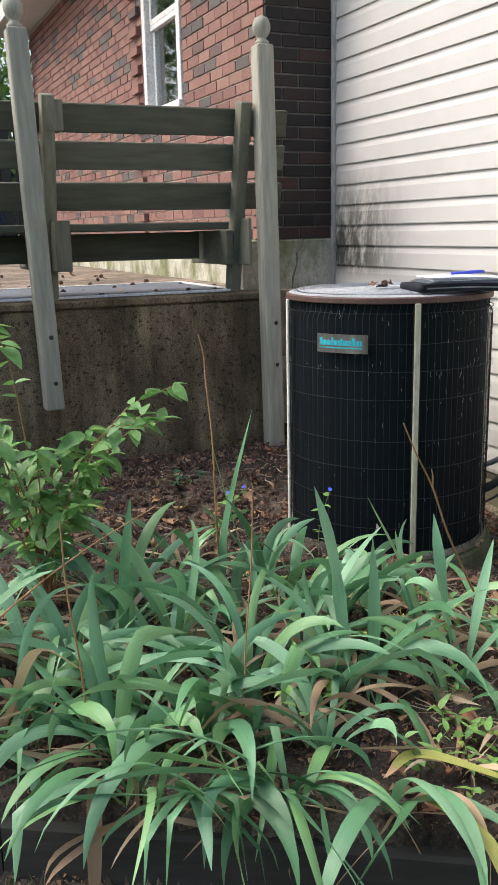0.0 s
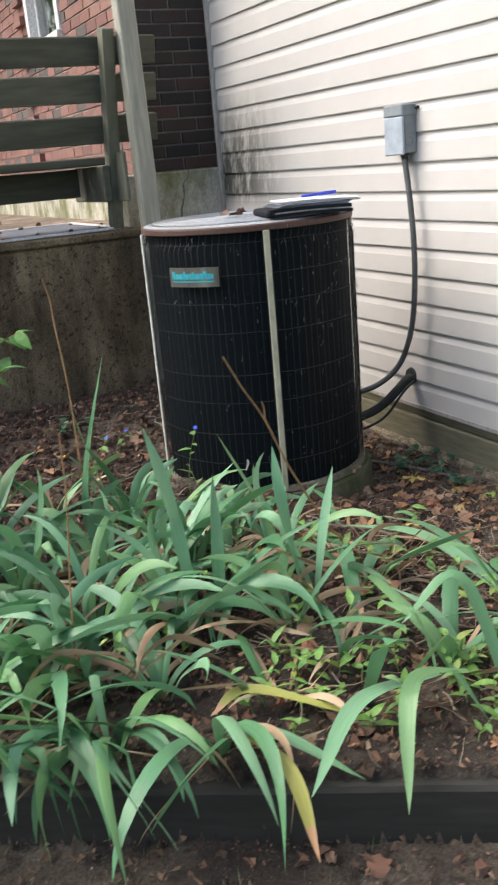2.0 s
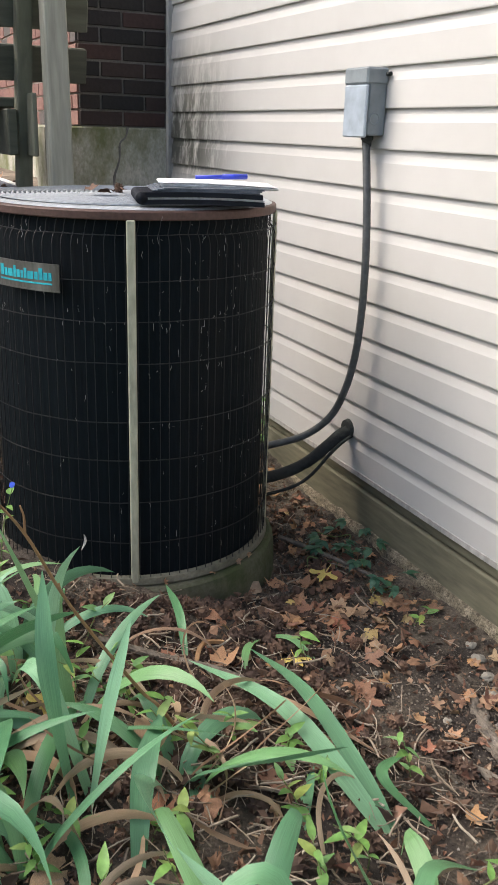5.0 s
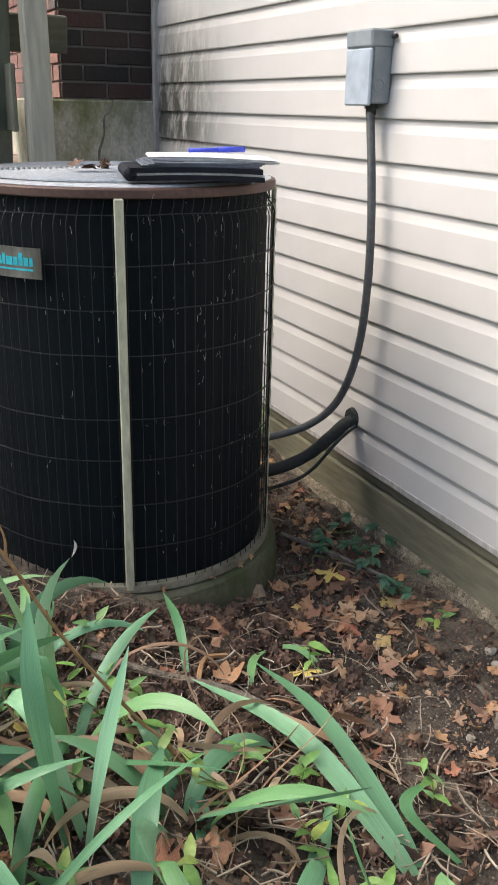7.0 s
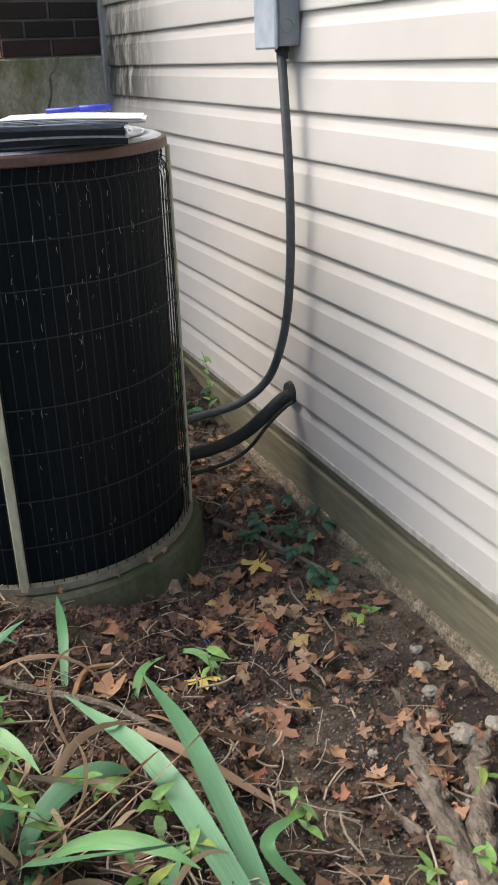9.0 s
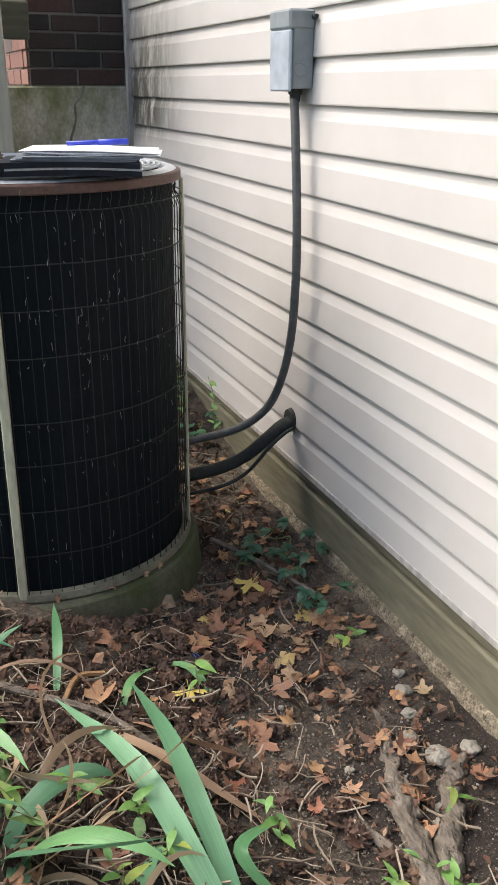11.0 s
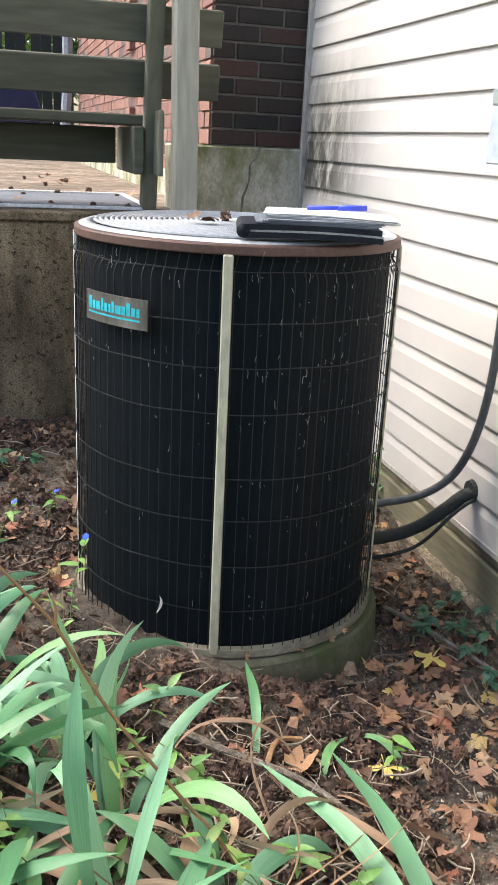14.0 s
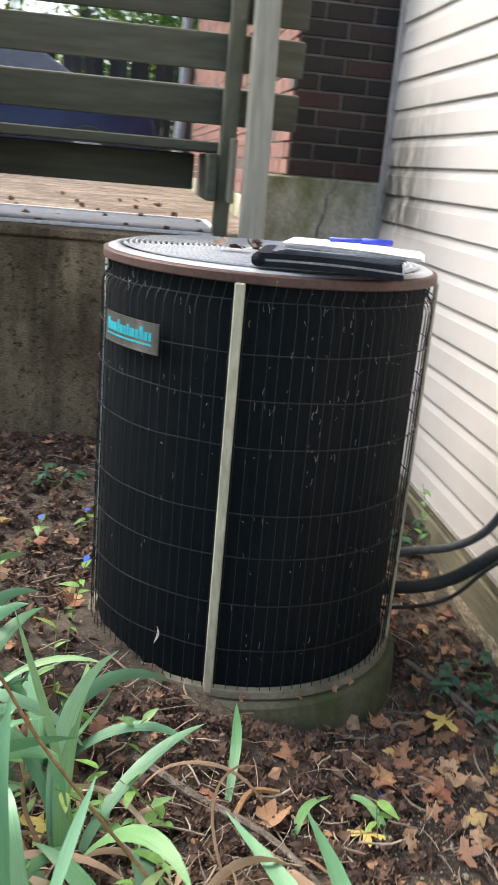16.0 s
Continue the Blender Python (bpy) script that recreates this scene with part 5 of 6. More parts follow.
# ---- fallen leaves ----
def maple_mesh(k, material, crisp=False):
    rr = random.Random(k)
    bm = bmesh.new()
    lobes = [(-158, 0.62), (-120, 0.66), (-70, 0.92), (-38, 0.66), (0, 1.0), (38, 0.66), (70, 0.92), (120, 0.66), (158, 0.62)]
    if crisp:
        lobes = [(-150, 0.5), (-112, 0.38), (-72, 0.95), (-38, 0.44), (0, 1.0), (38, 0.44), (72, 0.95), (112, 0.38), (150, 0.5)]
    ring = []
    for i, (a, r) in enumerate(lobes):
        for da, f in ((-19, 0.74), (-12, 0.86), (0, 1.0), (11, 0.88), (19, 0.72)) if r > 0.8 else ((-6, 0.9), (4, 1.0)):
            q = radians(a + da + rr.uniform(-4, 4))
            d = r * f * rr.uniform(0.82, 1.12) * 0.5
            ring.append((d * math.cos(q), d * math.sin(q)))
    curl, fold, ph = rr.uniform(0.4, 1.5) * rr.choice((-0.6, 1, 1)), rr.uniform(-0.9, 0.9), rr.uniform(0, 6.28)
    if crisp:
        curl, fold = 0.12, 0.1

    def z(x, y):
        d2 = x * x + y * y
        return curl * d2 + fold * x * y + 0.04 * math.sin(9 * x + ph) * math.cos(8 * y) + 0.25 * rr.uniform(-0.04, 0.04)
    c = bm.verts.new((0, 0, 0.0))
    inner = [bm.verts.new((x * 0.5, y * 0.5, z(x * 0.5, y * 0.5))) for x, y in ring]
    outer = [bm.verts.new((x, y, z(x, y))) for x, y in ring]
    n = len(ring)
    for i in range(n - 1):
        bm.faces.new((c, inner[i], inner[i + 1]))
        bm.faces.new((inner[i], outer[i], outer[i + 1], inner[i + 1]))
    st = [bm.verts.new(p) for p in ((-0.02, 0.012, 0), (-0.45, 0.02, 0.06), (-0.45, 0.0, 0.06), (-0.02, -0.012, 0))]
    bm.faces.new(st)
    return mesh_of("fallen_leaf", bm, material, True)


MAPLES = [maple_mesh(k, FALLEN) for k in range(16)]
YMAPLE = maple_mesh(40, YLEAF, True)
MAPLES += [maple_mesh(60 + k, FALLEN, True) for k in range(4)]


def fallen(x, y, z, size, me=None, flat=14):
    ob = new("fallen_leaf", me or RNG.choice(MAPLES))
    ob.matrix_basis = Matrix.Translation((x, y, z)) @ Matrix.Rotation(RNG.uniform(0, 6.28), 4, "Z") @ pose(0, 0, 0, RNG.gauss(0, flat), RNG.gauss(0, flat), 0) @ Matrix.Scale(size, 4)
    lab = "bright yellow fallen maple leaf lying on soil" if me else "brown curled fallen maple leaf lying on the ground"
    tagged(ob, lab, "leaf", "fallen leaves")


def clear(x, y, r=0.43):
    return (x - UNIT[0]) ** 2 + (y - UNIT[1]) ** 2 > r * r


fallen(2.367, 2.438, 0.03, 0.10, YMAPLE, 3)
fallen(2.07, 2.05, 0.045, 0.085, YMAPLE, 6)
fallen(1.46, 1.98, 0.14, 0.09, YMAPLE, 12)
fallen(0.955, 0.985, -0.085, 0.085, YMAPLE, 6)
fallen(0.27, 1.76, -0.085, 0.09)
fallen(0.20, 1.82, -0.085, 0.08)
made = 0
while made < 138:
    x, y = RNG.gauss(2.36, 0.15), RNG.uniform(1.45, 3.5) if made % 3 else RNG.gauss(2.45, 0.3)
    if x > 2.6 or x < 1.95 or not clear(x, y, 0.45):
        continue
    fallen(x, y, ground_z(x, y) + 0.012, RNG.uniform(0.042, 0.084))
    made += 1
made = 0
while made < 72:
    x, y = (RNG.uniform(0.5, 2.4), RNG.uniform(2.75, 4.12)) if made % 2 else (RNG.uniform(1.05, 1.7), RNG.uniform(2.25, 3.4))
    if not clear(x, y):
        continue
    fallen(x, y, ground_z(x, y) + 0.012, RNG.uniform(0.05, 0.092))
    made += 1
for i in range(24):
    x, y = RNG.uniform(1.0, 1.9), RNG.uniform(0.8, 1.5)
    if 0.04 < beyond(x, y) < 0.4:
        fallen(x, y, ground_z(x, y) + 0.015, RNG.uniform(0.045, 0.075), None, 25)
for i in range(30):
    x, y = RNG.uniform(0.1, 2.0), RNG.uniform(1.05, 2.5)
    if beyond(x, y) > 0.03 and clear(x, y):
        fallen(x, y, ground_z(x, y) + 0.015, RNG.uniform(0.06, 0.105), None, 25)
for i in range(22):
    x, y = RNG.uniform(-0.1, 1.6), RNG.uniform(0.5, 1.6)
    if beyond(x, y) < -0.09:
        fallen(x, y, ground_z(x, y) + 0.012, RNG.uniform(0.05, 0.08))
for i in range(16):
    a = radians(RNG.uniform(-170, 10))
    fallen(UNIT[0] + 0.402 * math.cos(a), UNIT[1] + 0.402 * math.sin(a), 0.13, RNG.uniform(0.018, 0.034), None, 25)
for i in range(12):
    fallen(RNG.uniform(0.5, 2.1), RNG.uniform(4.8, 7.5), 0.98, RNG.uniform(0.05, 0.08))


# ---- seed balls, cone, stones, roots ----
def spiky(k, r=0.0155):
    rr = random.Random(100 + k)
    bm = bmesh.new()
    bmesh.ops.create_icosphere(bm, subdivisions=2, radius=r)
    for f in list(bm.faces):
        if rr.random() < 0.5:
            continue
        cen, nn = f.calc_center_median(), f.normal
        tip = bm.verts.new(cen * rr.uniform(1.35, 1.7))
        v = list(f.verts)
        bm.faces.remove(f)
        for i in range(3):
            bm.faces.new((v[i], v[(i + 1) % 3], tip))
    return mesh_of("seed_ball", bm, GUM)


BALLS = [spiky(k) for k in range(4)]


def ball(x, y, z, s):
    ob = new("seed_ball", RNG.choice(BALLS))
    ob.matrix_basis = Matrix.Translation((x, y, z)) @ Euler((RNG.uniform(0, 6), RNG.uniform(0, 6), RNG.uniform(0, 6))).to_matrix().to_4x4() @ Matrix.Scale(s, 4)
    tagged(ob, "dark brown spiky sweetgum seed ball on the ground", "seed ball", "seed balls")


made = 0
while made < 260:
    k = made % 5
    if k < 2:
        x, y = RNG.uniform(0.7, 1.6), RNG.uniform(2.7, 4.05)
    elif k < 4:
        x, y = RNG.gauss(1.85, 0.2), RNG.gauss(2.05, 0.25)
    else:
        x, y = RNG.uniform(1.1, 2.45), RNG.uniform(1.1, 3.3)
    if not clear(x, y, 0.44) or beyond(x, y) < 0.03 or x > 2.58:
        continue
    ball(x, y, ground_z(x, y) + 0.008, RNG.uniform(0.8, 1.35))
    made += 1
for x, y in ((1.2, 4.42), (1.34, 4.45), (1.55, 4.6), (1.72, 4.55), (1.1, 4.9), (1.45, 5.1), (1.62, 5.3), (1.86, 4.5), (0.7, 4.7), (1.8, 5.6), (1.3, 5.9), (1.0, 5.4), (1.25, 6.3), (1.6, 6.1), (0.9, 6.0), (1.5, 6.8), (1.75, 6.6), (1.1, 7.2), (1.9, 5.2), (0.5, 5.6), (1.4, 5.5), (1.95, 4.75)):
    ball(x, y, 0.982, RNG.uniform(0.6, 0.9))


def pine_cone(x, y):
    k = 0.62
    c = thing("pine_cone", "small brown pine cone lying on the soil", "pine cone", (x, y, ground_z(x, y) + 0.016), 30)
    bm = bmesh.new()
    for i in range(60):
        s = i / 60
        a = i * 2.4
        r = 0.02 * math.sin(math.pi * (0.12 + 0.8 * s))
        p = Vector((-0.03 + 0.06 * s, r * math.cos(a), r * math.sin(a)))
        vs = box(bm, -0.005, 0.005, -0.004, 0.004, -0.002, 0.004)
        bmesh.ops.transform(bm, matrix=Matrix.Translation(p) @ Matrix.Rotation(a, 4, "X"), verts=vs)
    bmesh.ops.scale(bm, vec=(k, k, k), verts=bm.verts)
    part("cone_body", bm, CONEM, c)


pine_cone(2.263, 2.083)


def stone(x, y, r, k):
    bm = bmesh.new()
    bmesh.ops.create_icosphere(bm, subdivisions=3, radius=r)
    for v in bm.verts:
        v.co *= 1 + 0.35 * noise.noise(v.co / r * 1.3 + Vector((k * 7, 0, 0))) + 0.12 * noise.noise(v.co / r * 4)
        v.co.z *= 0.7
    ob = solid("stone", bm, STONE, "pale crumbling lump of concrete on the soil", "stone", group="stones on the soil")
    ob.location = (x, y, ground_z(x, y) + r * 0.3)


for k, (x, y, r) in enumerate(((2.485, 1.715, 0.027), (2.46, 1.79, 0.018), (2.50, 1.86, 0.016), (2.53, 1.93, 0.018), (2.55, 1.99, 0.014), (2.40, 1.58, 0.013), (2.42, 1.61, 0.012), (2.17, 2.02, 0.008), (2.25, 1.97, 0.007), (2.56, 1.72, 0.02), (2.12, 1.93, 0.007), (2.30, 1.75, 0.009))):
    stone(x, y, r, k)


def root(pts, r, r2):
    o = Vector(pts[0])
    t = thing("tree_root", "grey-brown tree root breaking through the soil", "tree root", o, group="tree roots")
    bm = bmesh.new()
    tube(bm, [p - o - Vector((0, 0, 0.45 * r)) for p in spline(pts, 16)], r, 18, r2, 0.7)
    for v in bm.verts:
        v.co += Vector((noise.noise(v.co * 40), noise.noise(v.co * 40 + Vector((9, 0, 0))), noise.noise(v.co * 30 + Vector((0, 9, 0))))) * r * 0.28
    part("bark", bm, BARK, t, smooth=True)


root([(2.30, 1.34, 0.0), (2.305, 1.45, 0.012), (2.332, 1.553, 0.014), (2.348, 1.645, 0.012), (2.398, 1.764, 0.008), (2.441, 1.892, 0.002), (2.443, 1.993, -0.016)], 0.030, 0.010)
root([(2.30, 1.40, 0.0), (2.367, 1.511, 0.012), (2.426, 1.58, 0.012), (2.465, 1.654, 0.008), (2.548, 1.716, 0.0), (2.60, 1.80, -0.02)], 0.026, 0.013)
root([(2.36, 1.60, 0.008), (2.385, 1.67, 0.006), (2.40, 1.72, -0.004)], 0.010, 0.006)
root([(2.31, 1.50, 0.01), (2.27, 1.58, 0.006), (2.26, 1.68, -0.006)], 0.012, 0.006)


# ---- loose litter ----
def litter():
    bm_v, bm_f = [], []
    rr = random.Random(5)
    for i in range(36000):
        x, y = rr.uniform(-0.4, 2.6), rr.uniform(0.5, 4.18)
        if beyond(x, y) < -0.06 and rr.random() < 0.6 or not clear(x, y, 0.43):
            continue
        if x > 2.1 and y < 2.4 and rr.random() < 0.4:
            continue
        z = ground_z(x, y) + rr.uniform(0.003, 0.018)
        s = rr.uniform(0.003, 0.010) if i % 6 else rr.uniform(0.010, 0.022)
        a = rr.uniform(0, 6.28)
        n = len(bm_v)
        thin = rr.uniform(0.2, 0.8)
        for k in range(5):
            q = k * 1.257 + rr.uniform(-0.5, 0.5)
            d = s * rr.uniform(0.4, 1.3)
            u, v = d * math.cos(q), d * math.sin(q) * thin
            bm_v.append((x + u * math.cos(a) - v * math.sin(a), y + u * math.sin(a) + v * math.cos(a), z + rr.uniform(-0.8, 0.9) * s))
        bm_f += [(n, n + 1, n + 2), (n, n + 2, n + 3), (n, n + 3, n + 4)]
    me = bpy.data.meshes.new("leaf_litter")
    me.from_pydata(bm_v, [], bm_f)
    me.materials.append(LITTER)
    balls = bmesh.new()
    for i in range(420):
        if i % 2:
            x, y = rr.uniform(0.5, 1.55), rr.uniform(2.7, 4.1)
        else:
            x, y = rr.gauss(1.8, 0.24), rr.gauss(2.0, 0.25)
        if not clear(x, y, 0.44) or beyond(x, y) < 0.03 or x > 2.25:
            continue
        n0 = len(balls.verts)
        balls.from_mesh(BALLS[i % 4])
        balls.verts.ensure_lookup_table()
        m = Matrix.Translation((x, y, ground_z(x, y) + 0.006)) @ Euler((i, 2 * i, 3 * i)).to_matrix().to_4x4() @ Matrix.Scale(rr.uniform(0.7, 1.25), 4)
        bmesh.ops.transform(balls, matrix=m, verts=balls.verts[n0:])
    tagged(new("seed_ball_litter", mesh_of("seed_ball_litter", balls, GUM)), "dense carpet of spiky brown seed balls on soil", "seed balls", kind="stuff")
    tagged(new("leaf_litter", me), "crumbled brown leaf litter on the soil", "leaf litter", kind="stuff")
    bits = bmesh.new()
    i = 0
    while i < 330:
        k = i % 3
        if k == 0:
            x, y = rr.gauss(2.38, 0.13), rr.uniform(1.5, 3.6)
        elif k == 1:
            x, y = rr.uniform(0.95, 2.0), rr.uniform(0.8, 2.1)
        else:
            x, y = rr.uniform(0.6, 2.2), rr.uniform(1.9, 4.1)
        if not clear(x, y, 0.45) or beyond(x, y) < 0.05 or x > 2.6:
            continue
        i += 1
        n0 = len(bits.verts)
        bits.from_mesh(MAPLES[i % len(MAPLES)])
        bits.verts.ensure_lookup_table()
        m = Matrix.Translation((x, y, ground_z(x, y) + 0.010)) @ Euler((rr.gauss(0, 0.6), rr.gauss(0, 0.6), rr.uniform(0, 6.28))).to_matrix().to_4x4() @ Matrix.Diagonal((rr.uniform(0.022, 0.055), rr.uniform(0.018, 0.045), rr.uniform(0.03, 0.09), 1))
        bmesh.ops.transform(bits, matrix=m, verts=bits.verts[n0:])
    tagged(new("crumpled_leaves", mesh_of("crumpled_leaves", bits, CRUMBLED)), "small crumpled brown leaf pieces over the soil", "leaf litter", kind="stuff")
    gv, gf = [], []
    for i in range(9000):
        x, y = rr.gauss(2.28, 0.2), rr.uniform(1.2, 2.9)
        if i % 4 == 0:
            x, y = rr.uniform(0.0, 2.5), rr.uniform(0.6, 4.0)
        if x > 2.6 or not clear(x, y):
            continue
        z, r, n = ground_z(x, y) + 0.003, rr.uniform(0.0012, 0.0042), len(gv)
        gv += [(x + r * rr.uniform(0.6, 1.3), y, z), (x, y + r * rr.uniform(0.6, 1.3), z), (x - r, y - 0.3 * r, z), (x + 0.2 * r, y - r, z), (x, y, z + r * rr.uniform(0.6, 1.2))]
        gf += [(n, n + 1, n + 4), (n + 1, n + 2, n + 4), (n + 2, n + 3, n + 4), (n + 3, n, n + 4)]
    gm = bpy.data.meshes.new("grit")
    gm.from_pydata(gv, [], gf)
    gm.materials.append(GRIT)
    tagged(new("grit", gm), "fine grit and soil crumbs on the ground", "grit", kind="stuff")
    bm = bmesh.new()
    for i in range(1700):
        x, y = rr.uniform(0.0, 2.5), rr.uniform(1.0, 3.9)
        if i % 3 == 0:
            x, y = rr.gauss(1.72, 0.28), rr.gauss(1.78, 0.3)
        if beyond(x, y) < 0.02 or not clear(x, y) or x > 2.58:
            continue
        z = ground_z(x, y) + rr.uniform(0.008, 0.035)
        a, ln = rr.uniform(0, 6.28), rr.uniform(0.03, 0.13)
        pts, tr = [], rr.uniform(-1.2, 1.2)
        p = Vector((x, y, z))
        for k in range(5):
            pts.append(p.copy())
            p += Vector((math.cos(a), math.sin(a), rr.uniform(-0.25, 0.25))) * ln / 5
            a += tr / 5
        tube(bm, pts, rr.choice((0.0007, 0.001, 0.0014, 0.0022)), 4)
    tagged(new("straw_litter", mesh_of("straw_litter", bm, STRAW)), "pale dry stems and straw on the soil", "straw", kind="stuff")
    v, f = [], []
    for i in range(16000):
        x, y = (rr.uniform(-0.9, 0.6), rr.uniform(0.6, 2.4)) if i < 6000 else (rr.uniform(-2.5, 1.6), rr.uniform(-1.5, 2.4))
        if beyond(x, y) > -0.06 or noise.noise(Vector((x * 5, y * 5, 0))) < -0.15:
            continue
        z = ground_z(x, y)
        a, h = rr.uniform(0, 6.28), rr.uniform(0.015, 0.045)
        n = len(v)
        w = 0.0014
        lx, ly = rr.uniform(-0.6, 0.6) * h, rr.uniform(-0.6, 0.6) * h
        v += [(x - w * math.cos(a), y - w * math.sin(a), z), (x + w * math.cos(a), y + w * math.sin(a), z), (x + lx, y + ly, z + h)]
        f.append((n, n + 1, n + 2))
    me = bpy.data.meshes.new("grass")
    me.from_pydata(v, [], f)
    me.materials.append(GRASS)
    tagged(new("grass", me), "thin short grass on lower ground before the bed", "grass", kind="stuff")


litter()


# ---- on the unit: name plate, lint, folder, papers ----
def curved_bar(bm, a0, a1, z0, z1, r0, r1):
    n = max(2, int(abs(a1 - a0) / 3) + 1)
    rows = []
    for i in range(n + 1):
        a = radians(a0 + (a1 - a0) * i / n)
        c, s = math.cos(a), math.sin(a)
        rows.append([bm.verts.new((r * c, r * s, z)) for r, z in ((r0, z0), (r1, z0), (r1, z1), (r0, z1))])
    for a, b in zip(rows, rows[1:]):
        for k in range(4):
            bm.faces.new((a[k], a[(k + 1) % 4], b[(k + 1) % 4], b[k]))
    bm.faces.new(rows[0][::-1])
    bm.faces.new(rows[-1])


def name_plate():
    bm = bmesh.new()
    curved_bar(bm, -160, -131.8, 0.875, 0.936, 0.3945, 0.3965)
    plate = part("name_plate", bm, PLATE, AC, "brushed dark metal name plate with teal marks")
    bm = bmesh.new()
    for a0, a1, z0, z1 in ((-160.2, -131.6, 0.9345, 0.938), (-160.2, -131.6, 0.873, 0.8765), (-160.2, -159.6, 0.8768, 0.9342), (-132.2, -131.6, 0.8768, 0.9342)):
        curved_bar(bm, a0, a1, z0, z1, 0.3945, 0.3975)
    part("plate_edge", bm, PLATE, plate, "worn bright edge")
    a = -158.6
    for i, (w, z0, z1) in enumerate(((2.0, 0.899, 0.925), (1.6, 0.899, 0.917), (2.5, 0.899, 0.917), (1.3, 0.899, 0.926), (1.6, 0.899, 0.917), (1.2, 0.899, 0.917), (1.2, 0.899, 0.923), (2.5, 0.899, 0.917), (1.6, 0.899, 0.917), (1.6, 0.899, 0.926), (1.6, 0.899, 0.917), (1.2, 0.899, 0.917))):
        bm = bmesh.new()
        curved_bar(bm, a, a + w, z0, z1, 0.3962, 0.3972)
        part("teal_bar", bm, TEAL, plate)
        a += w + 0.38
    bm = bmesh.new()
    curved_bar(bm, -158.6, -134.5, 0.889, 0.893, 0.3962, 0.3972)
    part("teal_underline", bm, TEAL, plate)
    bm = bmesh.new()
    rr = random.Random(3)
    for i in range(230):
        a = radians(rr.uniform(-170, -20) if i % 2 else rr.uniform(-100, -20))
        z = rr.choice((1.01, 0.905, 0.81, 0.81, 0.81, 0.71, 0.56, 0.46)) + rr.gauss(0, 0.018)
        if rr.random() < 0.3:
            z = rr.uniform(0.2, 1.02)
        r = 0.3945
        p = Vector((r * math.cos(a), r * math.sin(a), z))
        d = Vector((rr.uniform(-0.004, 0.004) * -math.sin(a), rr.uniform(-0.004, 0.004) * math.cos(a), rr.uniform(-0.018, 0.006)))
        m = p + d * 0.5 + Vector((rr.uniform(-0.003, 0.003), rr.uniform(-0.003, 0.003), 0))
        tube(bm, [p, m, p + d], rr.uniform(0.0002, 0.0006), 4)
    tagged(part("lint", bm, LINT, AC, "pale lint and cobweb caught on the wires"), kind="stuff")


name_plate()


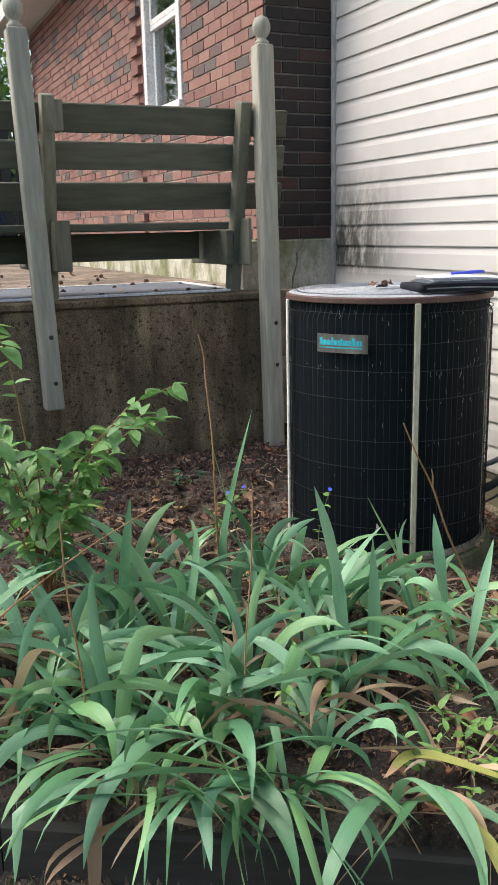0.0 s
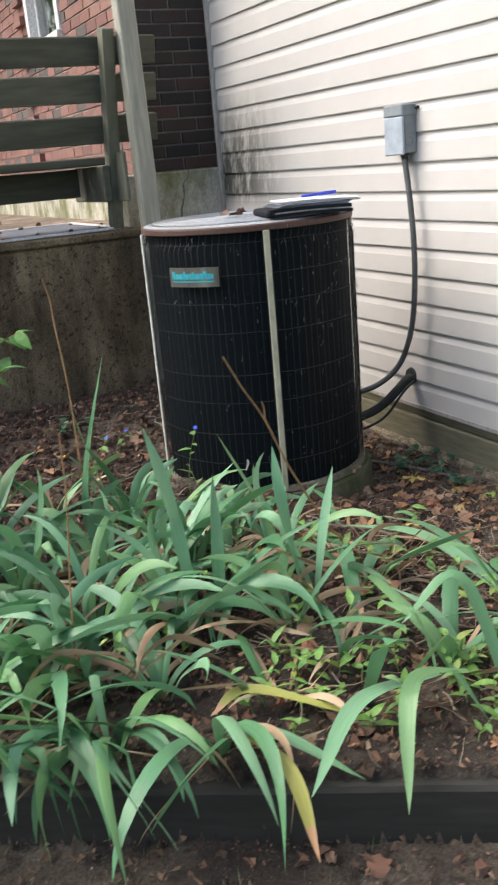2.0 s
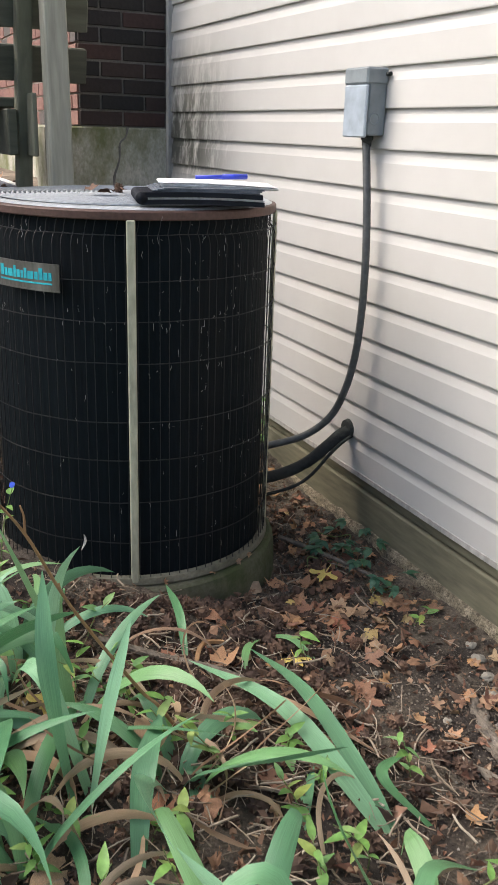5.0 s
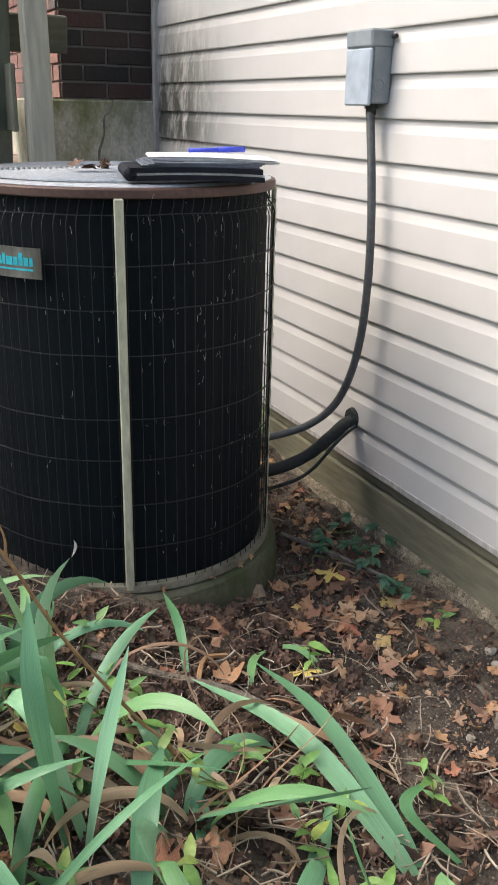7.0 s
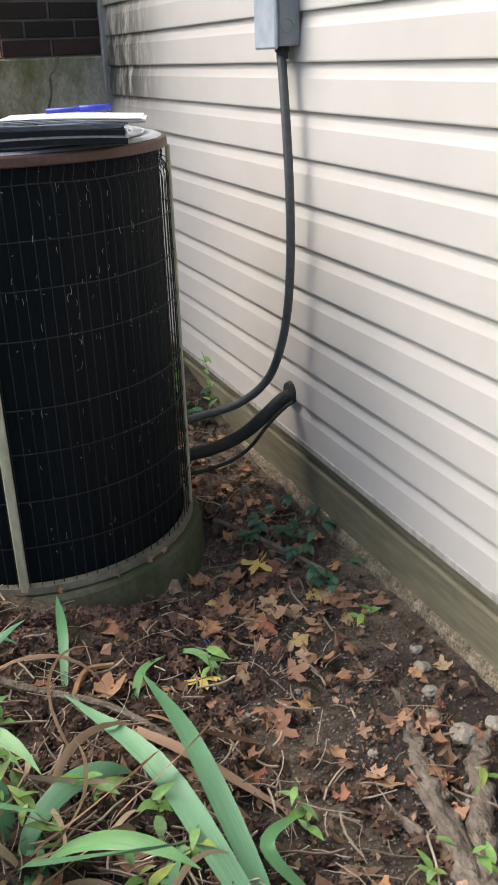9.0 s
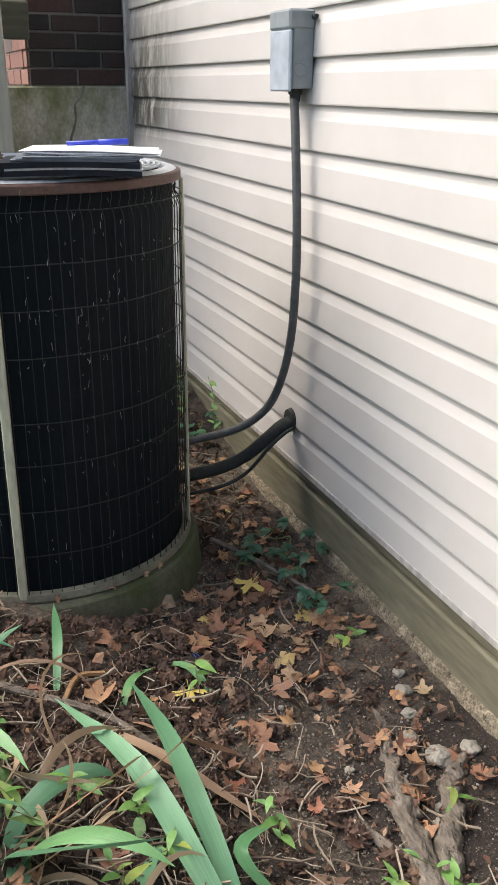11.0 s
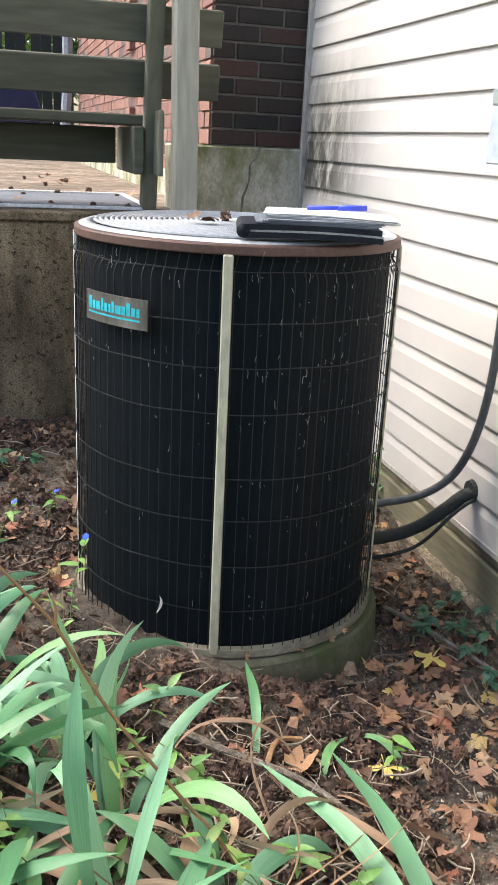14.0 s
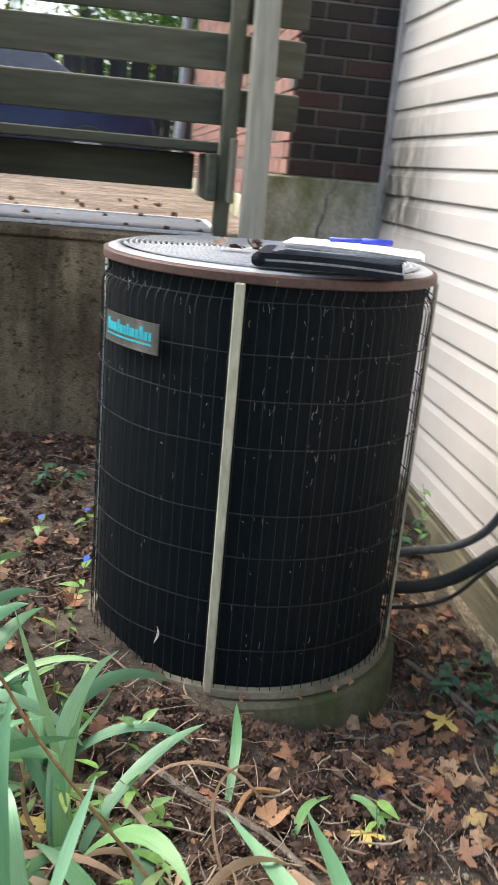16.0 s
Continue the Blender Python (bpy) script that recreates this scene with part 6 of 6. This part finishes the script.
def folder():
    f = thing("folder", "black leather folder lying on the air conditioner", "folder", (1.975, 2.49, 1.076), -14)
    for nm, x0, x1, z0, z1, mat, lab in (("bottom_cover", -0.14, 0.145, 0.0, 0.010, LEATHER, ""), ("paper_bundle", -0.133, 0.147, 0.0105, 0.0155, PAPER, "bundle of paper inside"), ("top_cover", -0.14, 0.141, 0.016, 0.027, LEATHER, "")):
        bm = bmesh.new()
        g = 10
        yd = 0.096 if mat is PAPER else 0.104
        rows = []
        for i in range(g + 1):
            x = x0 + (x1 - x0) * i / g
            dz = 0.0035 * math.sin(2.5 * i / g) - 0.004 * (i / g) ** 2
            rows.append([bm.verts.new((x, y, z + dz)) for y, z in ((-yd, z0), (0.104, z0), (0.104, z1), (-yd, z1))])
        for a, b in zip(rows, rows[1:]):
            for k in range(4):
                bm.faces.new((a[k], a[(k + 1) % 4], b[(k + 1) % 4], b[k]))
        bm.faces.new(rows[0][::-1])
        bm.faces.new(rows[-1])
        part(nm, bevelled(bm, 0.001) if mat is PAPER else bm, mat, f, lab)
    bm = bmesh.new()
    tube(bm, [(-0.14, y, 0.0135) for y in np.linspace(-0.104, 0.104, 9)], 0.0138, 12)
    part("spine", bm, LEATHER, f, "rounded black spine", smooth=True)
    bm = bmesh.new()
    for i in range(3):
        box(bm, -0.115 + 0.01 * i, 0.135 + 0.004 * i, -0.092, 0.10, 0.0285 + 0.003 * i, 0.031 + 0.003 * i, pose(0, 0, 0, 0, 0.6, 1.5 * i))
    part("pad", bm, SHEET, f, "blue-grey note pad")
    p = thing("papers", "stack of white papers on the black folder", "paper", (2.008, 2.505, 1.108), -16)
    for i in range(6):
        bm = bmesh.new()
        g = 8
        rows = []
        for k in range(g + 1):
            x = -0.125 + 0.275 * k / g
            dz = 0.0028 * i + 0.005 * math.sin(3.0 * k / g + i * 0.3) * (k / g)
            rows.append([bm.verts.new((x, y, z + dz)) for y, z in ((-0.09, 0), (0.09, 0.0005), (0.09, 0.0018), (-0.09, 0.0013))])
        for a, b in zip(rows, rows[1:]):
            for k in range(4):
                bm.faces.new((a[k], a[(k + 1) % 4], b[(k + 1) % 4], b[k]))
        bm.faces.new(rows[0][::-1])
        bm.faces.new(rows[-1])
        bmesh.ops.transform(bm, matrix=pose(RNG.uniform(-0.006, 0.012), RNG.uniform(-0.004, 0.004), 0, 0, 0, RNG.uniform(-2.5, 2.5)), verts=bm.verts)
        part("sheet", bm, PAPER, p)
    pen = thing("pen", "blue plastic pen lying on the papers", "pen", (2.03, 2.47, 1.1345), -8)
    bm = bmesh.new()
    tube(bm, [(-0.065, 0, 0.0), (0.06, 0, 0.003)], 0.0048, 10)
    part("barrel", bm, BLUEINK, pen, smooth=True)
    bm = bmesh.new()
    tube(bm, [(0.0, 0, 0.0018), (0.062, 0, 0.003)], 0.0062, 10)
    part("cap", bm, BLUEINK, pen, "blue cap", smooth=True)
    for x, y, k, sz in ((1.76, 2.67, 5, 0.055), (1.80, 2.66, 8, 0.06), (1.835, 2.655, 2, 0.05)):
        ob = new("fallen_leaf", maple_mesh(k, CONEM))
        ob.matrix_basis = Matrix.Translation((x, y, 1.094)) @ pose(0, 0, 0, 12, -15, 70 * k) @ Matrix.Scale(sz, 4)
        tagged(ob, "dark crumpled dry leaf lying on the grey lid", "leaf", "fallen leaves")
    ball(1.853, 2.735, 1.092, 0.7)
    scrap = new("fallen_leaf", pointed_leaf("fallen_leaf", 0.045, 0.014, LINT, 0.5, 0.4))
    scrap.matrix_basis = Matrix.Translation((1.662, 2.457, 0.262)) @ pose(0, 0, 0, 30, 70, 40)
    tagged(scrap, "pale dry leaf scrap caught in the wire guard", "leaf", "fallen leaves")


folder()


# ---- on the patio ----
def screen():
    s = thing("window_screen", "blue-grey framed window screen lying on the patio", "window screen", (1.1, 4.86, 0.976))
    bm = bmesh.new()
    box(bm, -1.3, 0.83, -0.46, 0.46, 0.0, 0.006)
    part("mesh_sheet", bm, SHEET, s)
    for x0, x1, y0, y1 in ((-1.32, 0.85, -0.485, -0.462), (-1.32, 0.85, 0.462, 0.485), (0.832, 0.852, -0.461, 0.461), (-1.32, -1.302, -0.461, 0.461)):
        bm = bmesh.new()
        box(bm, x0, x1, y0, y1, 0, 0.014)
        part("frame_bar", bevelled(bm, 0.003), WHITE, s, "white frame bar")


screen()

# ---- beyond the patio ----
def back_fence():
    f = tagged(new("privacy_fence"), "dark wooden board fence beyond the patio", "fence", kind="structure")
    bm = bmesh.new()
    box(bm, -0.07, 0.07, 0, 0.02, 0, 2.0)
    me = mesh_of("board", bm, FENCE)
    x, i = -14.0, 0
    while x < 5.5:
        ob = new("board", me)
        ob.parent = f
        ob.matrix_basis = pose(x, 14.6, 0.96, 0, RNG.uniform(-0.5, 0.5), 0)
        x += 0.148 if i % 4 else 0.21
        i += 1
    for z in (1.3, 2.6):
        bm = bmesh.new()
        box(bm, -14, 5.5, 14.622, 14.66, z, z + 0.08)
        part("fence_rail", bm, FENCE, f)
    d = thing("downspout", "grey-blue metal downspout at the house corner", "downspout", (2.06, 11.15, 0.97))
    bm = bmesh.new()
    tube(bm, [(0.04, 0, 2.6), (0.04, 0, 0.9), (0.0, 0, 0.35), (-0.12, 0, 0.03)], 0.055, 8)
    part("pipe", bm, SPOUT, d)


back_fence()


def tree(x, y, h, k):
    rr = random.Random(k)
    z0 = 0.95
    t = thing("tree", "leafy green tree with yellowing leaves beyond the fence", "tree", (x, y, z0), group="trees beyond the fence")
    bm = bmesh.new()
    tube(bm, spline([(0, 0, 0), (0.1, 0.05, h * 0.25), (-0.05, 0, h * 0.5), (0.1, 0, h * 0.8)], 6), 0.2, 10, 0.05, 0.2)
    part("trunk", bm, BARK, t, smooth=True)
    v, f = [], []
    ends = []
    for i in range(16):
        a, s = rr.uniform(0, 6.28), rr.uniform(0.08, 0.75)
        r = h * rr.uniform(0.22, 0.42)
        e = Vector((r * math.cos(a), r * math.sin(a), h * s + r * 0.45))
        bm = bmesh.new()
        tube(bm, spline([(0.02, 0, h * s), e * 0.5 + Vector((0, 0, h * s * 0.5)), e], 5), 0.05, 6, 0.012)
        part("limb", bm, BARK, t)
        ends += [e, e * 0.6 + Vector((0, 0, h * s * 0.42)), e + Vector((rr.uniform(-0.5, 0.5), rr.uniform(-0.5, 0.5), rr.uniform(-0.8, 0.4)))]
    for i in range(9000):
        c = rr.choice(ends)
        p = c + Vector((rr.gauss(0, 0.5), rr.gauss(0, 0.5), rr.gauss(0, 0.4)))
        s = rr.uniform(0.05, 0.1)
        d1 = Vector((rr.uniform(-1, 1), rr.uniform(-1, 1), rr.uniform(-1, 1))).normalized() * s
        d2 = d1.orthogonal().normalized() * s * 0.5
        n = len(v)
        v += [p - d1, p + d2, p + d1, p - d2]
        f.append((n, n + 1, n + 2, n + 3))
    me = bpy.data.meshes.new("crown")
    me.from_pydata([tuple(q) for q in v], [], f)
    me.materials.append(TREELEAF)
    ob = new("crown", me)
    ob.parent = t


for k, (x, y, h) in enumerate(((-2.2, 17, 6.5), (0.6, 18.5, 7), (-5.5, 18, 7.5), (3.2, 20, 7), (-9, 17, 7))):
    tree(x, y, h, k)


def car():
    c = thing("car", "dark navy blue car parked beyond the patio", "car", (-0.3, 12.6, 0.95))
    bm = bmesh.new()
    prof = [(-2.1, 0.3), (-2.15, 0.6), (-2.0, 0.85), (-1.1, 0.93), (1.5, 0.95), (2.05, 0.85), (2.15, 0.55), (2.1, 0.3)]
    rows = [[bm.verts.new((x, y * (1.0 if z < 0.8 else 0.94), z)) for x, z in prof] for y in (-0.85, 0.85)]
    n = len(prof)
    for i in range(n):
        bm.faces.new((rows[0][i], rows[0][(i + 1) % n], rows[1][(i + 1) % n], rows[1][i]))
    bm.faces.new(rows[0])
    bm.faces.new(rows[1][::-1])
    part("body", bevelled(bm, 0.05, 2), NAVY, c, smooth=True)
    bm = bmesh.new()
    prof = [(-1.25, 0.935), (-0.6, 1.40), (0.75, 1.42), (1.5, 0.955)]
    rows = [[bm.verts.new((x, y * (1.0 if z < 1.2 else 0.8), z)) for x, z in prof] for y in (-0.78, 0.78)]
    for i in range(4):
        bm.faces.new((rows[0][i], rows[0][(i + 1) % 4], rows[1][(i + 1) % 4], rows[1][i]))
    bm.faces.new(rows[0])
    bm.faces.new(rows[1][::-1])
    part("cabin", bevelled(bm, 0.04, 2), SHEET, c, "dark glass cabin")
    bm = bmesh.new()
    box(bm, -0.62, 0.78, -0.64, 0.64, 1.40, 1.445)
    part("roof", bevelled(bm, 0.015), NAVY, c)
    for x in (-1.35, 1.35):
        for y in (-0.8, 0.8):
            bm = bmesh.new()
            lathe(bm, [(0, -0.1), (0.2, -0.1), (0.3, -0.08), (0.31, 0), (0.3, 0.08), (0.2, 0.1), (0, 0.1)], 24)
            bmesh.ops.transform(bm, matrix=Matrix.Translation((x, y, 0.31)) @ pose(0, 0, 0, 90), verts=bm.verts)
            wheel = part("wheel", bm, FOAM, c, "black tyre")
            bm = bmesh.new()
            lathe(bm, [(0, 0.11), (0.17, 0.11), (0.19, 0.1), (0, 0.09)], 20)
            bmesh.ops.transform(bm, matrix=Matrix.Translation((x, y, 0.31)) @ pose(0, 0, 0, 90 if y < 0 else -90), verts=bm.verts)
            part("rim", bm, TOPM, wheel, "silver rim")


car()
